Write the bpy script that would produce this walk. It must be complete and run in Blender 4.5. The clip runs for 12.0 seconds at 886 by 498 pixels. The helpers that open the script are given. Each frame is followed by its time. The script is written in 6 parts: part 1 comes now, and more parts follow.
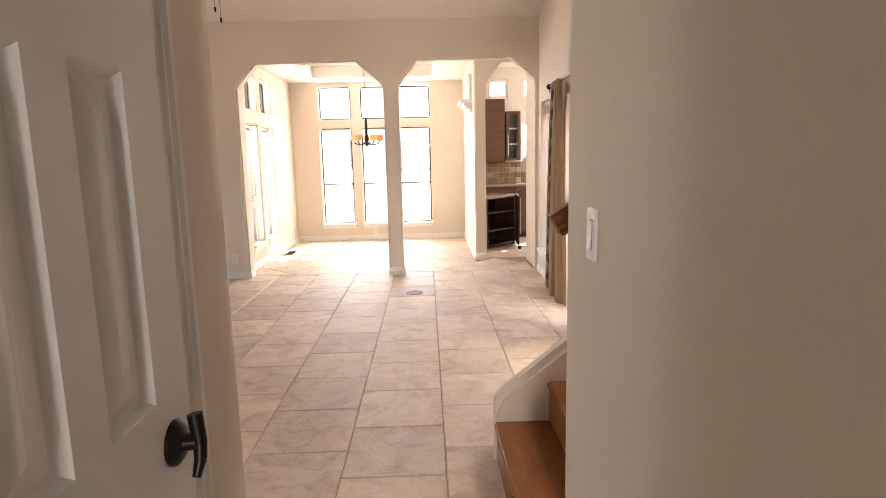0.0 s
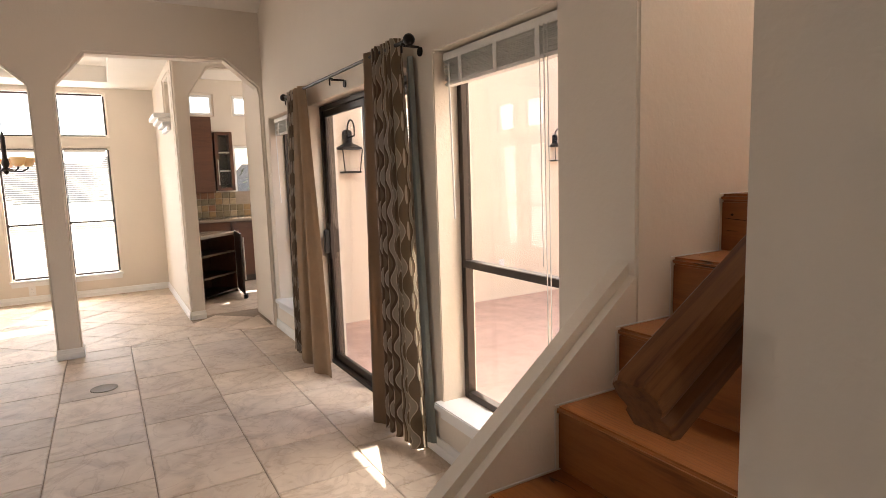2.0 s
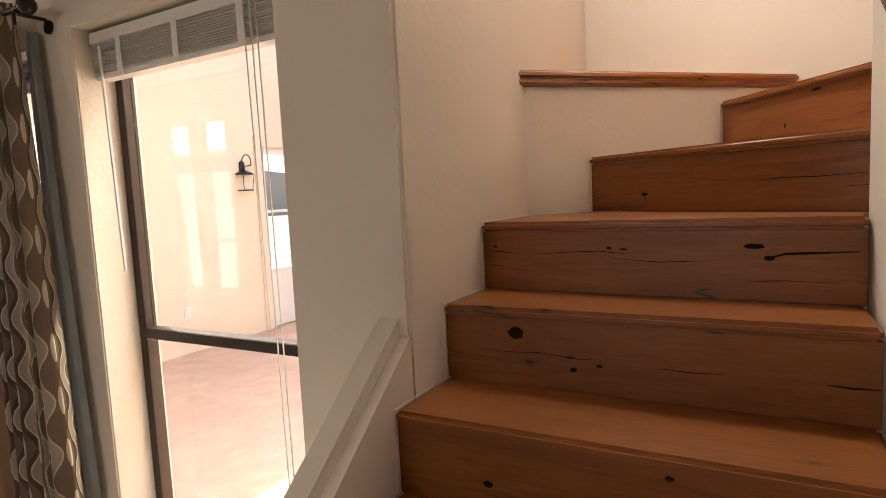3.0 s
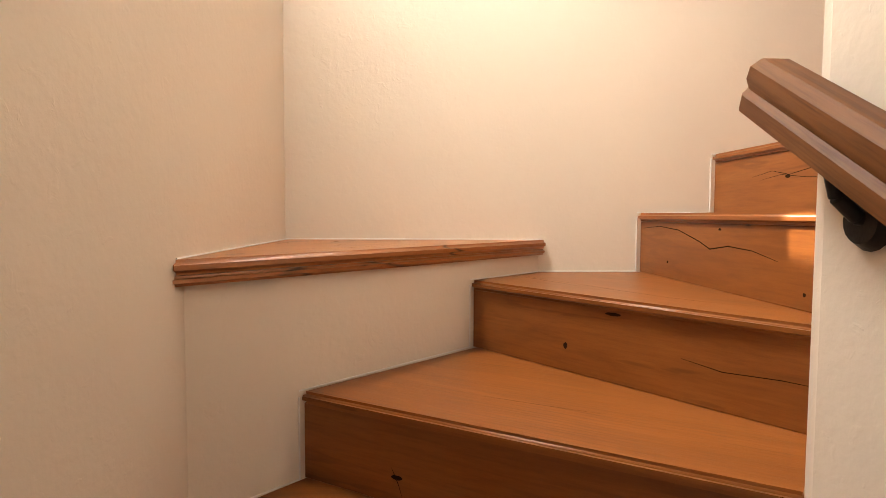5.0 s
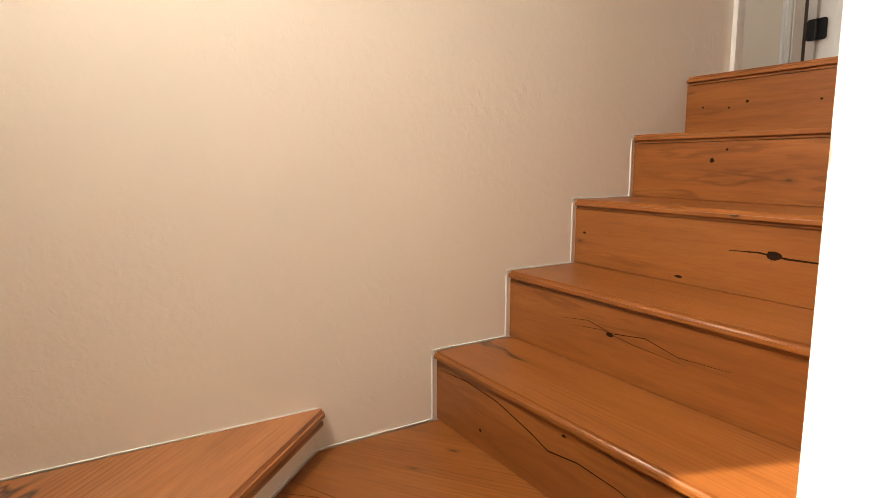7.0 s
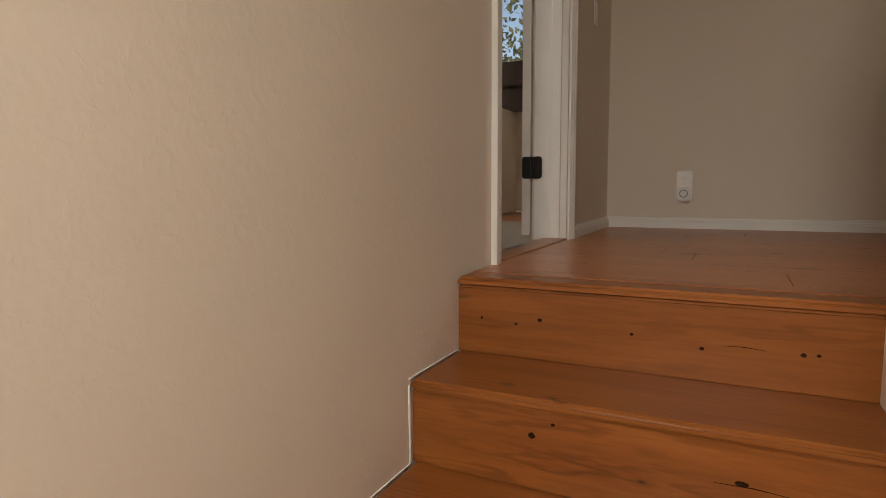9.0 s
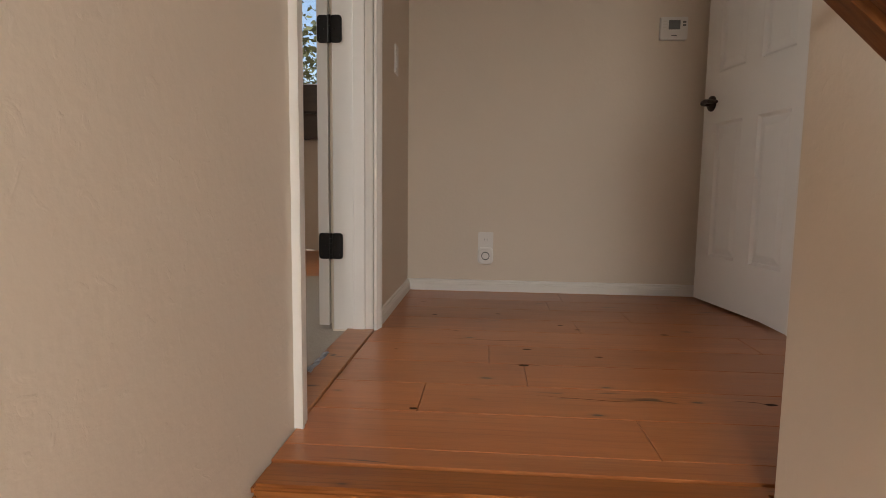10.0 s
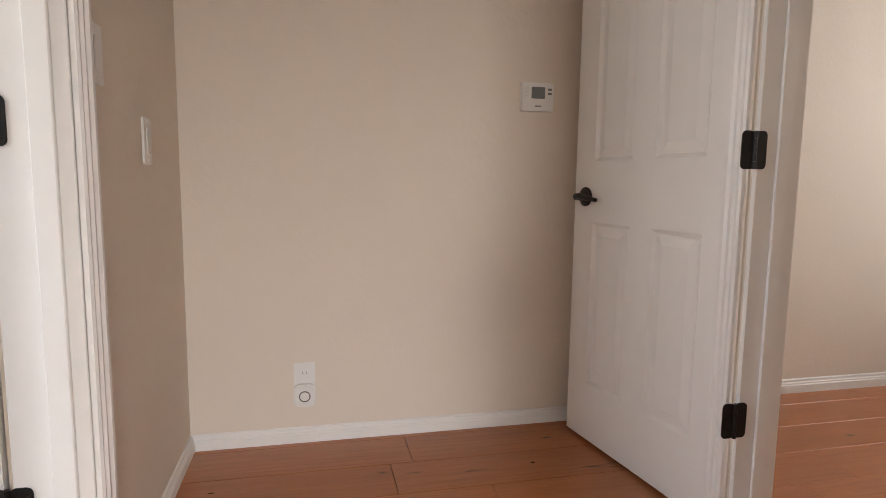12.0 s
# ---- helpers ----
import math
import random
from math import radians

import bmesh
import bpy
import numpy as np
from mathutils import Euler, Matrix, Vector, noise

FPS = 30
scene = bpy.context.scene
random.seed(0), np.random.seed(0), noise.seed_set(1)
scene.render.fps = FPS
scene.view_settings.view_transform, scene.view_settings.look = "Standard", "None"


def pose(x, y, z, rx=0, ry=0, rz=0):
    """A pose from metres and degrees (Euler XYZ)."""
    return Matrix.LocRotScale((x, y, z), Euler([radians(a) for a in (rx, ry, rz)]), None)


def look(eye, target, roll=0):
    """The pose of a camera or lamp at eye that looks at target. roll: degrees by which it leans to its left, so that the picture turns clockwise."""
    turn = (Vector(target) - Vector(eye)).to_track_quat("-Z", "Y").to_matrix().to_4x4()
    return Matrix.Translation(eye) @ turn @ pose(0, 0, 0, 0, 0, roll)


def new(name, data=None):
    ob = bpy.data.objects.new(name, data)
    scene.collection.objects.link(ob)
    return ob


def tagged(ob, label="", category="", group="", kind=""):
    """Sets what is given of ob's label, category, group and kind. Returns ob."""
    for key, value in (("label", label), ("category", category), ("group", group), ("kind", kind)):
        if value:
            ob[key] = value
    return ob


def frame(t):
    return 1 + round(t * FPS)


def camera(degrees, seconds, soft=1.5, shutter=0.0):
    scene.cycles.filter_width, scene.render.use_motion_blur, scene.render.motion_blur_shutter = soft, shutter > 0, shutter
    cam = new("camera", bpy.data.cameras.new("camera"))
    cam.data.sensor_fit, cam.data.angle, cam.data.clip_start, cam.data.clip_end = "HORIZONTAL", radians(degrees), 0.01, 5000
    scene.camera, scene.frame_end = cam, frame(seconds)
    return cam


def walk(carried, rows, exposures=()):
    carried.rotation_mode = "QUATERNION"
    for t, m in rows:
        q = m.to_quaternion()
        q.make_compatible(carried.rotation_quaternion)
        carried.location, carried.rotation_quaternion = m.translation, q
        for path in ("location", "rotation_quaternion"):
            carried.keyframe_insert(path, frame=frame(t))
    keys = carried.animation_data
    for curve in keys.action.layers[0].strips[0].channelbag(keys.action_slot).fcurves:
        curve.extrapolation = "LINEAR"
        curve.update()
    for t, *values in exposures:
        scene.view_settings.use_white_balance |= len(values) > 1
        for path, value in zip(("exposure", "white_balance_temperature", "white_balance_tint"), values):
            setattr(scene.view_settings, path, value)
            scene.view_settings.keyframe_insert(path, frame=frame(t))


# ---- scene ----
cam = camera(74.9, 12.0, soft=0.75)

PATH = [
    (0, (3.356, 2.973, 1.361), (3.406, 4.948, 1.048), -1.3),
    (0.5, (3.277, 3.287, 1.385), (3.55, 5.244, 1.082), -1.3),
    (0.7, (3.262, 3.402, 1.375), (3.606, 5.35, 1.083), -1.5),
    (1, (3.255, 3.62, 1.357), (3.627, 5.564, 1.069), -1.3),
    (1.5, (3.29, 3.938, 1.378), (3.805, 5.855, 1.134), -0.8),
    (2, (3.311, 4.233, 1.378), (4.31, 5.948, 1.131), -1.8),
    (2.1, (3.337, 4.296, 1.39), (4.427, 5.954, 1.145), -2.6),
    (2.5, (3.429, 4.522, 1.36), (4.831, 5.94, 1.201), -3.2),
    (3, (3.592, 4.723, 1.377), (5.333, 5.691, 1.191), -2.8),
    (3.1, (3.628, 4.756, 1.375), (5.413, 5.638, 1.192), -2.8),
    (3.5, (3.809, 4.884, 1.435), (5.739, 5.383, 1.268), -1.6),
    (3.7, (3.928, 4.918, 1.491), (5.896, 5.251, 1.372), -2.0),
    (5.3, (4.492, 5.013, 1.914), (6.478, 4.842, 1.746), 0.0),
    (5.5, (4.55, 5.015, 1.961), (6.525, 4.781, 1.754), -0.6),
    (6, (4.714, 5.026, 2.064), (6.666, 4.645, 1.857), -0.7),
    (6.5, (4.84, 5.031, 2.169), (6.711, 4.367, 1.923), -0.4),
    (7, (4.979, 5.023, 2.323), (6.672, 4.001, 2.028), -0.1),
    (7.2, (5.054, 5.002, 2.358), (6.69, 3.885, 2.081), -0.0),
    (8.8, (5.58, 4.701, 2.761), (6.513, 2.946, 2.532), 0.7),
    (9, (5.619, 4.631, 2.805), (6.506, 2.851, 2.591), -0.4),
    (9.5, (5.741, 4.444, 2.927), (6.356, 2.552, 2.723), 0.1),
    (10, (5.82, 4.261, 3.084), (5.976, 2.278, 2.871), 0.7),
    (10.5, (5.851, 4.037, 3.159), (5.827, 2.048, 2.951), 0.6),
    (11, (5.852, 3.855, 3.273), (5.701, 1.875, 3.032), 0.5),
    (11.4, (5.843, 3.697, 3.371), (5.527, 1.741, 3.1), 1.2),
    (11.5, (5.843, 3.665, 3.4), (5.487, 1.716, 3.126), 1.2),
    (12, (5.796, 3.497, 3.499), (5.36, 1.559, 3.266), 0.7),
]
walk(cam, [(t, look(eye, target, roll)) for t, eye, target, roll in PATH],
     [(0.0, 2.15, 6500, 13), (0.7, 1.85, 6500, 12), (1.2, 1.78, 6450, 12), (2.0, 1.5, 6500, 11), (3.0, 1.52, 6600, 10), (3.5, 1.5, 6900, 11), (5.3, 1.5, 7050, 10), (7.0, 0.9, 7150, 10),
      (8.8, 0.06, 7200, 10), (9.5, 0.34, 6900, 10), (10.0, 0.52, 6750, 10), (10.5, 0.9, 6550, 11), (11.4, 1.3, 6200, 11), (12.0, 1.5, 6100, 10)])

# ---- world, sun, exposure ----
SUN_DIR = Vector((0.225, 0.605, 0.76)).normalized()
world = bpy.data.worlds.new("sky")
scene.world = world
world.use_nodes = True
wn = world.node_tree
wn.nodes.clear()
sky = wn.nodes.new("ShaderNodeTexSky")
sky.sky_type = 'NISHITA'
sky.sun_disc = False
sky.sun_elevation = math.asin(SUN_DIR.z)
sky.sun_rotation = math.atan2(SUN_DIR.x, SUN_DIR.y)
sky.dust_density = 2.0
bg = wn.nodes.new("ShaderNodeBackground")
bg.inputs["Strength"].default_value = 0.15
wo = wn.nodes.new("ShaderNodeOutputWorld")
wn.links.new(sky.outputs[0], bg.inputs["Color"])
wn.links.new(bg.outputs[0], wo.inputs["Surface"])

sun_data = bpy.data.lights.new("sun", 'SUN')
sun_data.energy = 5.0
sun_data.angle = radians(0.6)
sun_data.color = (1.0, 0.93, 0.82)
sun_ob = new("sun", sun_data)
sun_ob.matrix_world = look(SUN_DIR * 30, (0, 0, 0))


def window_light(name, place, target, w, h, watts, color=(1.0, 0.97, 0.93)):
    """Skylight entering through a window's opening, or fill through an added unseen one."""
    d = bpy.data.lights.new(name, 'AREA')
    d.shape, d.size, d.size_y, d.energy, d.color = 'RECTANGLE', w, h, watts, color
    o = new(name, d)
    o.matrix_world = look(place, target)
    return o


window_light("skylight_dining_far", (2.52, 13.12, 1.5), (2.52, 0, 1.2), 2.0, 2.3, 46)
window_light("skylight_dining_side", (0.78, 11.0, 1.3), (5, 11.0, 1.0), 1.4, 2.4, 30)
window_light("skylight_stair_window", (5.73, 5.72, 3.685), (5.42, 5.0, 1.6), 0.53, 1.03, 52)
# kitchen fill from the unseen east side, through an added opening
window_light("fill_kitchen", (7.25, 11.9, 1.6), (4, 11.9, 1.1), 1.4, 1.3, 18)
# general living-room fill from behind the camera, through an added unseen window
window_light("fill_living_west", (-2.7, 6.5, 1.6), (4, 6.5, 1.2), 2.2, 1.6, 9.5)
# fill lamp added behind the camera to brighten the foyer door
window_light("fill_foyer", (3.3, -1.7, 1.5), (3.3, 3, 1.2), 0.6, 1.1, 25)
# fill lamp added out of view, the far room came out too dark
window_light("fill_far_room", (8.45, 0.45, 4.0), (7, 0.4, 3.4), 0.7, 1.1, 10)
window_light("skylight_bedroom", (8.45, 3.1, 4.0), (5.2, 1.9, 3.3), 1.3, 1.1, 12)
# hall and landing fill, from an unseen end of the hall
window_light("fill_hall", (2.45, 2.3, 3.95), (6, 2.2, 3.3), 0.9, 1.2, 8)


# ---- materials ----
def mat(name, base, rough=0.6, metal=0.0, var=0.08, scale=6.0, bump=0.0, bump_scale=80.0, second=None, spec=None, coat=0.0):
    """A plain surface with variation at two scales and a fine relief."""
    m = bpy.data.materials.new(name)
    m.use_nodes = True
    nt = m.node_tree
    b = nt.nodes["Principled BSDF"]
    b.inputs["Roughness"].default_value = rough
    b.inputs["Metallic"].default_value = metal
    b.inputs["Coat Weight"].default_value = coat
    if spec is not None:
        b.inputs["Specular IOR Level"].default_value = spec
    tc = nt.nodes.new("ShaderNodeTexCoord")
    n1 = nt.nodes.new("ShaderNodeTexNoise")
    n1.inputs["Scale"].default_value = scale
    n1.inputs["Detail"].default_value = 6
    n1.inputs["Roughness"].default_value = 0.65
    nt.links.new(tc.outputs["Object"], n1.inputs["Vector"])
    ramp = nt.nodes.new("ShaderNodeValToRGB")
    c2 = second or tuple(c * (1 - var) for c in base)
    ramp.color_ramp.elements[0].position, ramp.color_ramp.elements[1].position = 0.3, 0.7
    ramp.color_ramp.elements[0].color = (*c2, 1)
    ramp.color_ramp.elements[1].color = (*base, 1)
    nt.links.new(n1.outputs["Fac"], ramp.inputs["Fac"])
    nt.links.new(ramp.outputs["Color"], b.inputs["Base Color"])
    if bump > 0:
        n2 = nt.nodes.new("ShaderNodeTexNoise")
        n2.inputs["Scale"].default_value = bump_scale
        n2.inputs["Detail"].default_value = 4
        nt.links.new(tc.outputs["Object"], n2.inputs["Vector"])
        bp = nt.nodes.new("ShaderNodeBump")
        bp.inputs["Strength"].default_value = bump
        bp.inputs["Distance"].default_value = 0.004
        nt.links.new(n2.outputs["Fac"], bp.inputs["Height"])
        nt.links.new(bp.outputs["Normal"], b.inputs["Normal"])
    return m


def wood_mat(name, dark, mid, light, rough=0.35, cracks=True, coat=0.15, ring=9.0, streaks=0.32, spec=0.5, gate_at=0.51, show=0.75, fine=1.0):
    """Oak with grain along the piece's own x axis, knots and dark checks."""
    m = bpy.data.materials.new(name)
    m.use_nodes = True
    nt = m.node_tree
    L = nt.links
    b = nt.nodes["Principled BSDF"]
    b.inputs["Coat Weight"].default_value = coat
    b.inputs["Coat Roughness"].default_value = 0.25
    b.inputs["Specular IOR Level"].default_value = spec
    tc = nt.nodes.new("ShaderNodeTexCoord")
    oi = nt.nodes.new("ShaderNodeObjectInfo")
    mul = nt.nodes.new("ShaderNodeMath")
    mul.operation = 'MULTIPLY'
    mul.inputs[1].default_value = 37.0
    L.new(oi.outputs["Random"], mul.inputs[0])
    add = nt.nodes.new("ShaderNodeVectorMath")
    add.operation = 'ADD'
    L.new(tc.outputs["Object"], add.inputs[0])
    L.new(mul.outputs[0], add.inputs[1])

    def mapped(sx, sy, sz):
        mp = nt.nodes.new("ShaderNodeMapping")
        mp.inputs["Scale"].default_value = (sx, sy, sz)
        L.new(add.outputs[0], mp.inputs["Vector"])
        return mp

    def noise_tex(mp, scale, detail=6, rough_=0.6, dist=0.0):
        n = nt.nodes.new("ShaderNodeTexNoise")
        n.inputs["Scale"].default_value = scale
        n.inputs["Detail"].default_value = detail
        n.inputs["Roughness"].default_value = rough_
        n.inputs["Distortion"].default_value = dist
        L.new(mp.outputs[0], n.inputs["Vector"])
        return n

    def ramp_of(src, stops):
        r = nt.nodes.new("ShaderNodeValToRGB")
        els = r.color_ramp.elements
        els[0].position, els[0].color = stops[0][0], stops[0][1]
        els[1].position, els[1].color = stops[-1][0], stops[-1][1]
        for p, c in stops[1:-1]:
            e = els.new(p)
            e.color = c
        L.new(src, r.inputs["Fac"])
        return r

    def mix(kind, fac, a, b2):
        x = nt.nodes.new("ShaderNodeMix")
        x.data_type, x.blend_type = 'RGBA', kind
        if isinstance(fac, float):
            x.inputs[0].default_value = fac
        else:
            L.new(fac, x.inputs[0])
        L.new(a, x.inputs[6])
        if isinstance(b2, tuple):
            x.inputs[7].default_value = b2
        else:
            L.new(b2, x.inputs[7])
        return x.outputs[2]

    broad = noise_tex(mapped(1.2, 7, 7), 1.6, 5, 0.6, 0.6)
    col = ramp_of(broad.outputs["Fac"], [(0.2, (*dark, 1)), (0.5, (*mid, 1)), (0.82, (*light, 1))])
    # cathedral rings
    wv = nt.nodes.new("ShaderNodeTexWave")
    wv.wave_type, wv.bands_direction = 'BANDS', 'Y'
    wv.inputs["Scale"].default_value = ring
    wv.inputs["Distortion"].default_value = 7.0
    wv.inputs["Detail"].default_value = 3
    wv.inputs["Detail Scale"].default_value = 1.2
    L.new(mapped(0.3, 2.6, 2.6).outputs[0], wv.inputs["Vector"])
    rings = ramp_of(wv.outputs["Fac"], [(0.0, (0.5, 0.42, 0.36, 1)), (0.08, (0.72, 0.66, 0.6, 1)), (0.17, (1, 1, 1, 1)), (1.0, (1, 1, 1, 1))])
    # the rings show only in patches
    area = noise_tex(mapped(1.1, 4.5, 4.5), 1.3, 2, 0.5)
    area_r = ramp_of(area.outputs["Fac"], [(0.47, (0.08, 0.08, 0.08, 1)), (0.62, (show, show, show, 1))])
    c1 = mix('MULTIPLY', area_r.outputs["Color"], col.outputs["Color"], rings.outputs["Color"])
    # fine pores
    pore = noise_tex(mapped(5, 70, 70), 2.2, 5, 0.75)
    pr = ramp_of(pore.outputs["Fac"], [(0.32, (0.70, 0.61, 0.54, 1)), (0.56, (1, 1, 1, 1))])
    c2 = mix('MULTIPLY', 0.5, c1, pr.outputs["Color"])
    streak = noise_tex(mapped(1.3 * fine, 26 * fine, 26 * fine), 1.7, 5, 0.65, 0.25)
    st_r = ramp_of(streak.outputs["Fac"], [(0.34, (0.58, 0.50, 0.42, 1)), (0.52, (1, 1, 1, 1)), (0.7, (1.0, 1.0, 1.0, 1))])
    c2 = mix('MULTIPLY', streaks, c2, st_r.outputs["Color"])
    out = c2
    if cracks:
        ck = noise_tex(mapped(0.55, 3.6, 3.6), 1.5, 4, 0.45, 0.15)
        ab = nt.nodes.new("ShaderNodeMath")
        ab.operation = 'SUBTRACT'
        ab.inputs[1].default_value = 0.5
        L.new(ck.outputs["Fac"], ab.inputs[0])
        ab2 = nt.nodes.new("ShaderNodeMath")
        ab2.operation = 'ABSOLUTE'
        L.new(ab.outputs[0], ab2.inputs[0])
        line = ramp_of(ab2.outputs[0], [(0.0, (1, 1, 1, 1)), (0.003, (0.85, 0.85, 0.85, 1)), (0.0058, (0, 0, 0, 1))])
        gate_n = noise_tex(mapped(1.3, 4, 4), 1.3, 3, 0.55)
        gate = ramp_of(gate_n.outputs["Fac"], [(gate_at, (0, 0, 0, 1)), (gate_at + 0.03, (1, 1, 1, 1))])
        both = nt.nodes.new("ShaderNodeMath")
        both.operation = 'MULTIPLY'
        L.new(line.outputs["Color"], both.inputs[0])
        L.new(gate.outputs["Color"], both.inputs[1])
        vor = nt.nodes.new("ShaderNodeTexVoronoi")
        vor.inputs["Scale"].default_value = 4.2
        L.new(mapped(0.9, 2.4, 2.4).outputs[0], vor.inputs["Vector"])
        knot = ramp_of(vor.outputs["Distance"], [(0.0, (1, 1, 1, 1)), (0.045, (0.97, 0.97, 0.97, 1)), (0.062, (0.3, 0.3, 0.3, 1)), (0.12, (0, 0, 0, 1))])
        pick = ramp_of(vor.outputs["Color"], [(0.44, (0, 0, 0, 1)), (0.46, (1, 1, 1, 1))])
        kn = nt.nodes.new("ShaderNodeMath")
        kn.operation = 'MULTIPLY'
        L.new(knot.outputs["Color"], kn.inputs[0])
        L.new(pick.outputs["Color"], kn.inputs[1])
        mx = nt.nodes.new("ShaderNodeMath")
        mx.operation = 'MAXIMUM'
        L.new(both.outputs[0], mx.inputs[0])
        L.new(kn.outputs[0], mx.inputs[1])
        out = mix('MIX', mx.outputs[0], c2, (0.035, 0.016, 0.007, 1))
    hs = nt.nodes.new("ShaderNodeHueSaturation")
    vr = nt.nodes.new("ShaderNodeMapRange")
    vr.inputs["To Min"].default_value, vr.inputs["To Max"].default_value = 0.92, 1.07
    L.new(oi.outputs["Random"], vr.inputs["Value"])
    L.new(vr.outputs[0], hs.inputs["Value"])
    L.new(out, hs.inputs["Color"])
    L.new(hs.outputs[0], b.inputs["Base Color"])
    rr = nt.nodes.new("ShaderNodeMapRange")
    rr.inputs["To Min"].default_value, rr.inputs["To Max"].default_value = rough - 0.06, rough + 0.1
    L.new(pore.outputs["Fac"], rr.inputs["Value"])
    L.new(rr.outputs[0], b.inputs["Roughness"])
    bp = nt.nodes.new("ShaderNodeBump")
    bp.inputs["Strength"].default_value = 0.18
    bp.inputs["Distance"].default_value = 0.002
    L.new(pore.outputs["Fac"], bp.inputs["Height"])
    L.new(bp.outputs["Normal"], b.inputs["Normal"])
    return m


def tile_mat(name):
    """Tumbled beige stone tile, each piece a little different, with cloudy veins and pits."""
    m = bpy.data.materials.new(name)
    m.use_nodes = True
    nt = m.node_tree
    L = nt.links
    b = nt.nodes["Principled BSDF"]
    geo = nt.nodes.new("ShaderNodeTexCoord")
    oi = nt.nodes.new("ShaderNodeObjectInfo")
    mul = nt.nodes.new("ShaderNodeMath")
    mul.operation = 'MULTIPLY'
    mul.inputs[1].default_value = 23.0
    L.new(oi.outputs["Random"], mul.inputs[0])
    add = nt.nodes.new("ShaderNodeVectorMath")
    L.new(geo.outputs["Object"], add.inputs[0])
    L.new(mul.outputs[0], add.inputs[1])
    n1 = nt.nodes.new("ShaderNodeTexNoise")
    n1.inputs["Scale"].default_value = 4.5
    n1.inputs["Detail"].default_value = 9
    n1.inputs["Roughness"].default_value = 0.62
    n1.inputs["Distortion"].default_value = 1.1
    L.new(add.outputs[0], n1.inputs["Vector"])
    r = nt.nodes.new("ShaderNodeValToRGB")
    e = r.color_ramp.elements
    e[0].position, e[0].color = 0.25, (0.42, 0.315, 0.235, 1)
    e[1].position, e[1].color = 0.75, (0.72, 0.60, 0.485, 1)
    k = e.new(0.5)
    k.color = (0.62, 0.495, 0.385, 1)
    L.new(n1.outputs["Fac"], r.inputs["Fac"])
    # thin veins
    n3 = nt.nodes.new("ShaderNodeTexNoise")
    n3.inputs["Scale"].default_value = 3.0
    n3.inputs["Detail"].default_value = 5
    n3.inputs["Distortion"].default_value = 2.2
    L.new(add.outputs[0], n3.inputs["Vector"])
    s = nt.nodes.new("ShaderNodeMath")
    s.operation = 'SUBTRACT'
    s.inputs[1].default_value = 0.5
    L.new(n3.outputs["Fac"], s.inputs[0])
    a = nt.nodes.new("ShaderNodeMath")
    a.operation = 'ABSOLUTE'
    L.new(s.outputs[0], a.inputs[0])
    vr = nt.nodes.new("ShaderNodeValToRGB")
    vr.color_ramp.elements[0].color, vr.color_ramp.elements[1].color = (0.78, 0.72, 0.66, 1), (1, 1, 1, 1)
    vr.color_ramp.elements[1].position = 0.03
    L.new(a.outputs[0], vr.inputs["Fac"])
    mx = nt.nodes.new("ShaderNodeMix")
    mx.data_type, mx.blend_type = 'RGBA', 'MULTIPLY'
    mx.inputs[0].default_value = 0.6
    L.new(r.outputs["Color"], mx.inputs[6])
    L.new(vr.outputs["Color"], mx.inputs[7])
    hs = nt.nodes.new("ShaderNodeHueSaturation")
    mr = nt.nodes.new("ShaderNodeMapRange")
    mr.inputs["To Min"].default_value, mr.inputs["To Max"].default_value = 0.88, 1.12
    L.new(oi.outputs["Random"], mr.inputs["Value"])
    L.new(mr.outputs[0], hs.inputs["Value"])
    L.new(mx.outputs[2], hs.inputs["Color"])
    L.new(hs.outputs[0], b.inputs["Base Color"])
    rg = nt.nodes.new("ShaderNodeMapRange")
    rg.inputs["To Min"].default_value, rg.inputs["To Max"].default_value = 0.5, 0.68
    L.new(n1.outputs["Fac"], rg.inputs["Value"])
    L.new(rg.outputs[0], b.inputs["Roughness"])
    bp = nt.nodes.new("ShaderNodeBump")
    bp.inputs["Strength"].default_value = 0.25
    bp.inputs["Distance"].default_value = 0.006
    L.new(n1.outputs["Fac"], bp.inputs["Height"])
    L.new(bp.outputs["Normal"], b.inputs["Normal"])
    return m


def glass_mat(name, tint=(1, 1, 1), rough=0.0):
    m = bpy.data.materials.new(name)
    m.use_nodes = True
    nt = m.node_tree
    nt.nodes.clear()
    o = nt.nodes.new("ShaderNodeOutputMaterial")
    t = nt.nodes.new("ShaderNodeBsdfTransparent")
    t.inputs["Color"].default_value = (*tint, 1)
    g = nt.nodes.new("ShaderNodeBsdfGlossy")
    g.inputs["Roughness"].default_value = rough
    lw = nt.nodes.new("ShaderNodeLayerWeight")
    pw = nt.nodes.new("ShaderNodeMath")
    pw.operation = 'POWER'
    pw.inputs[1].default_value = 4.0
    nt.links.new(lw.outputs["Facing"], pw.inputs[0])
    f = nt.nodes.new("ShaderNodeMath")
    f.operation = 'MULTIPLY_ADD'
    f.inputs[1].default_value, f.inputs[2].default_value = 0.5, 0.025
    nt.links.new(pw.outputs[0], f.inputs[0])
    mx = nt.nodes.new("ShaderNodeMixShader")
    nt.links.new(f.outputs[0], mx.inputs[0])
    nt.links.new(t.outputs[0], mx.inputs[1])
    nt.links.new(g.outputs[0], mx.inputs[2])
    nt.links.new(mx.outputs[0], o.inputs["Surface"])
    return m


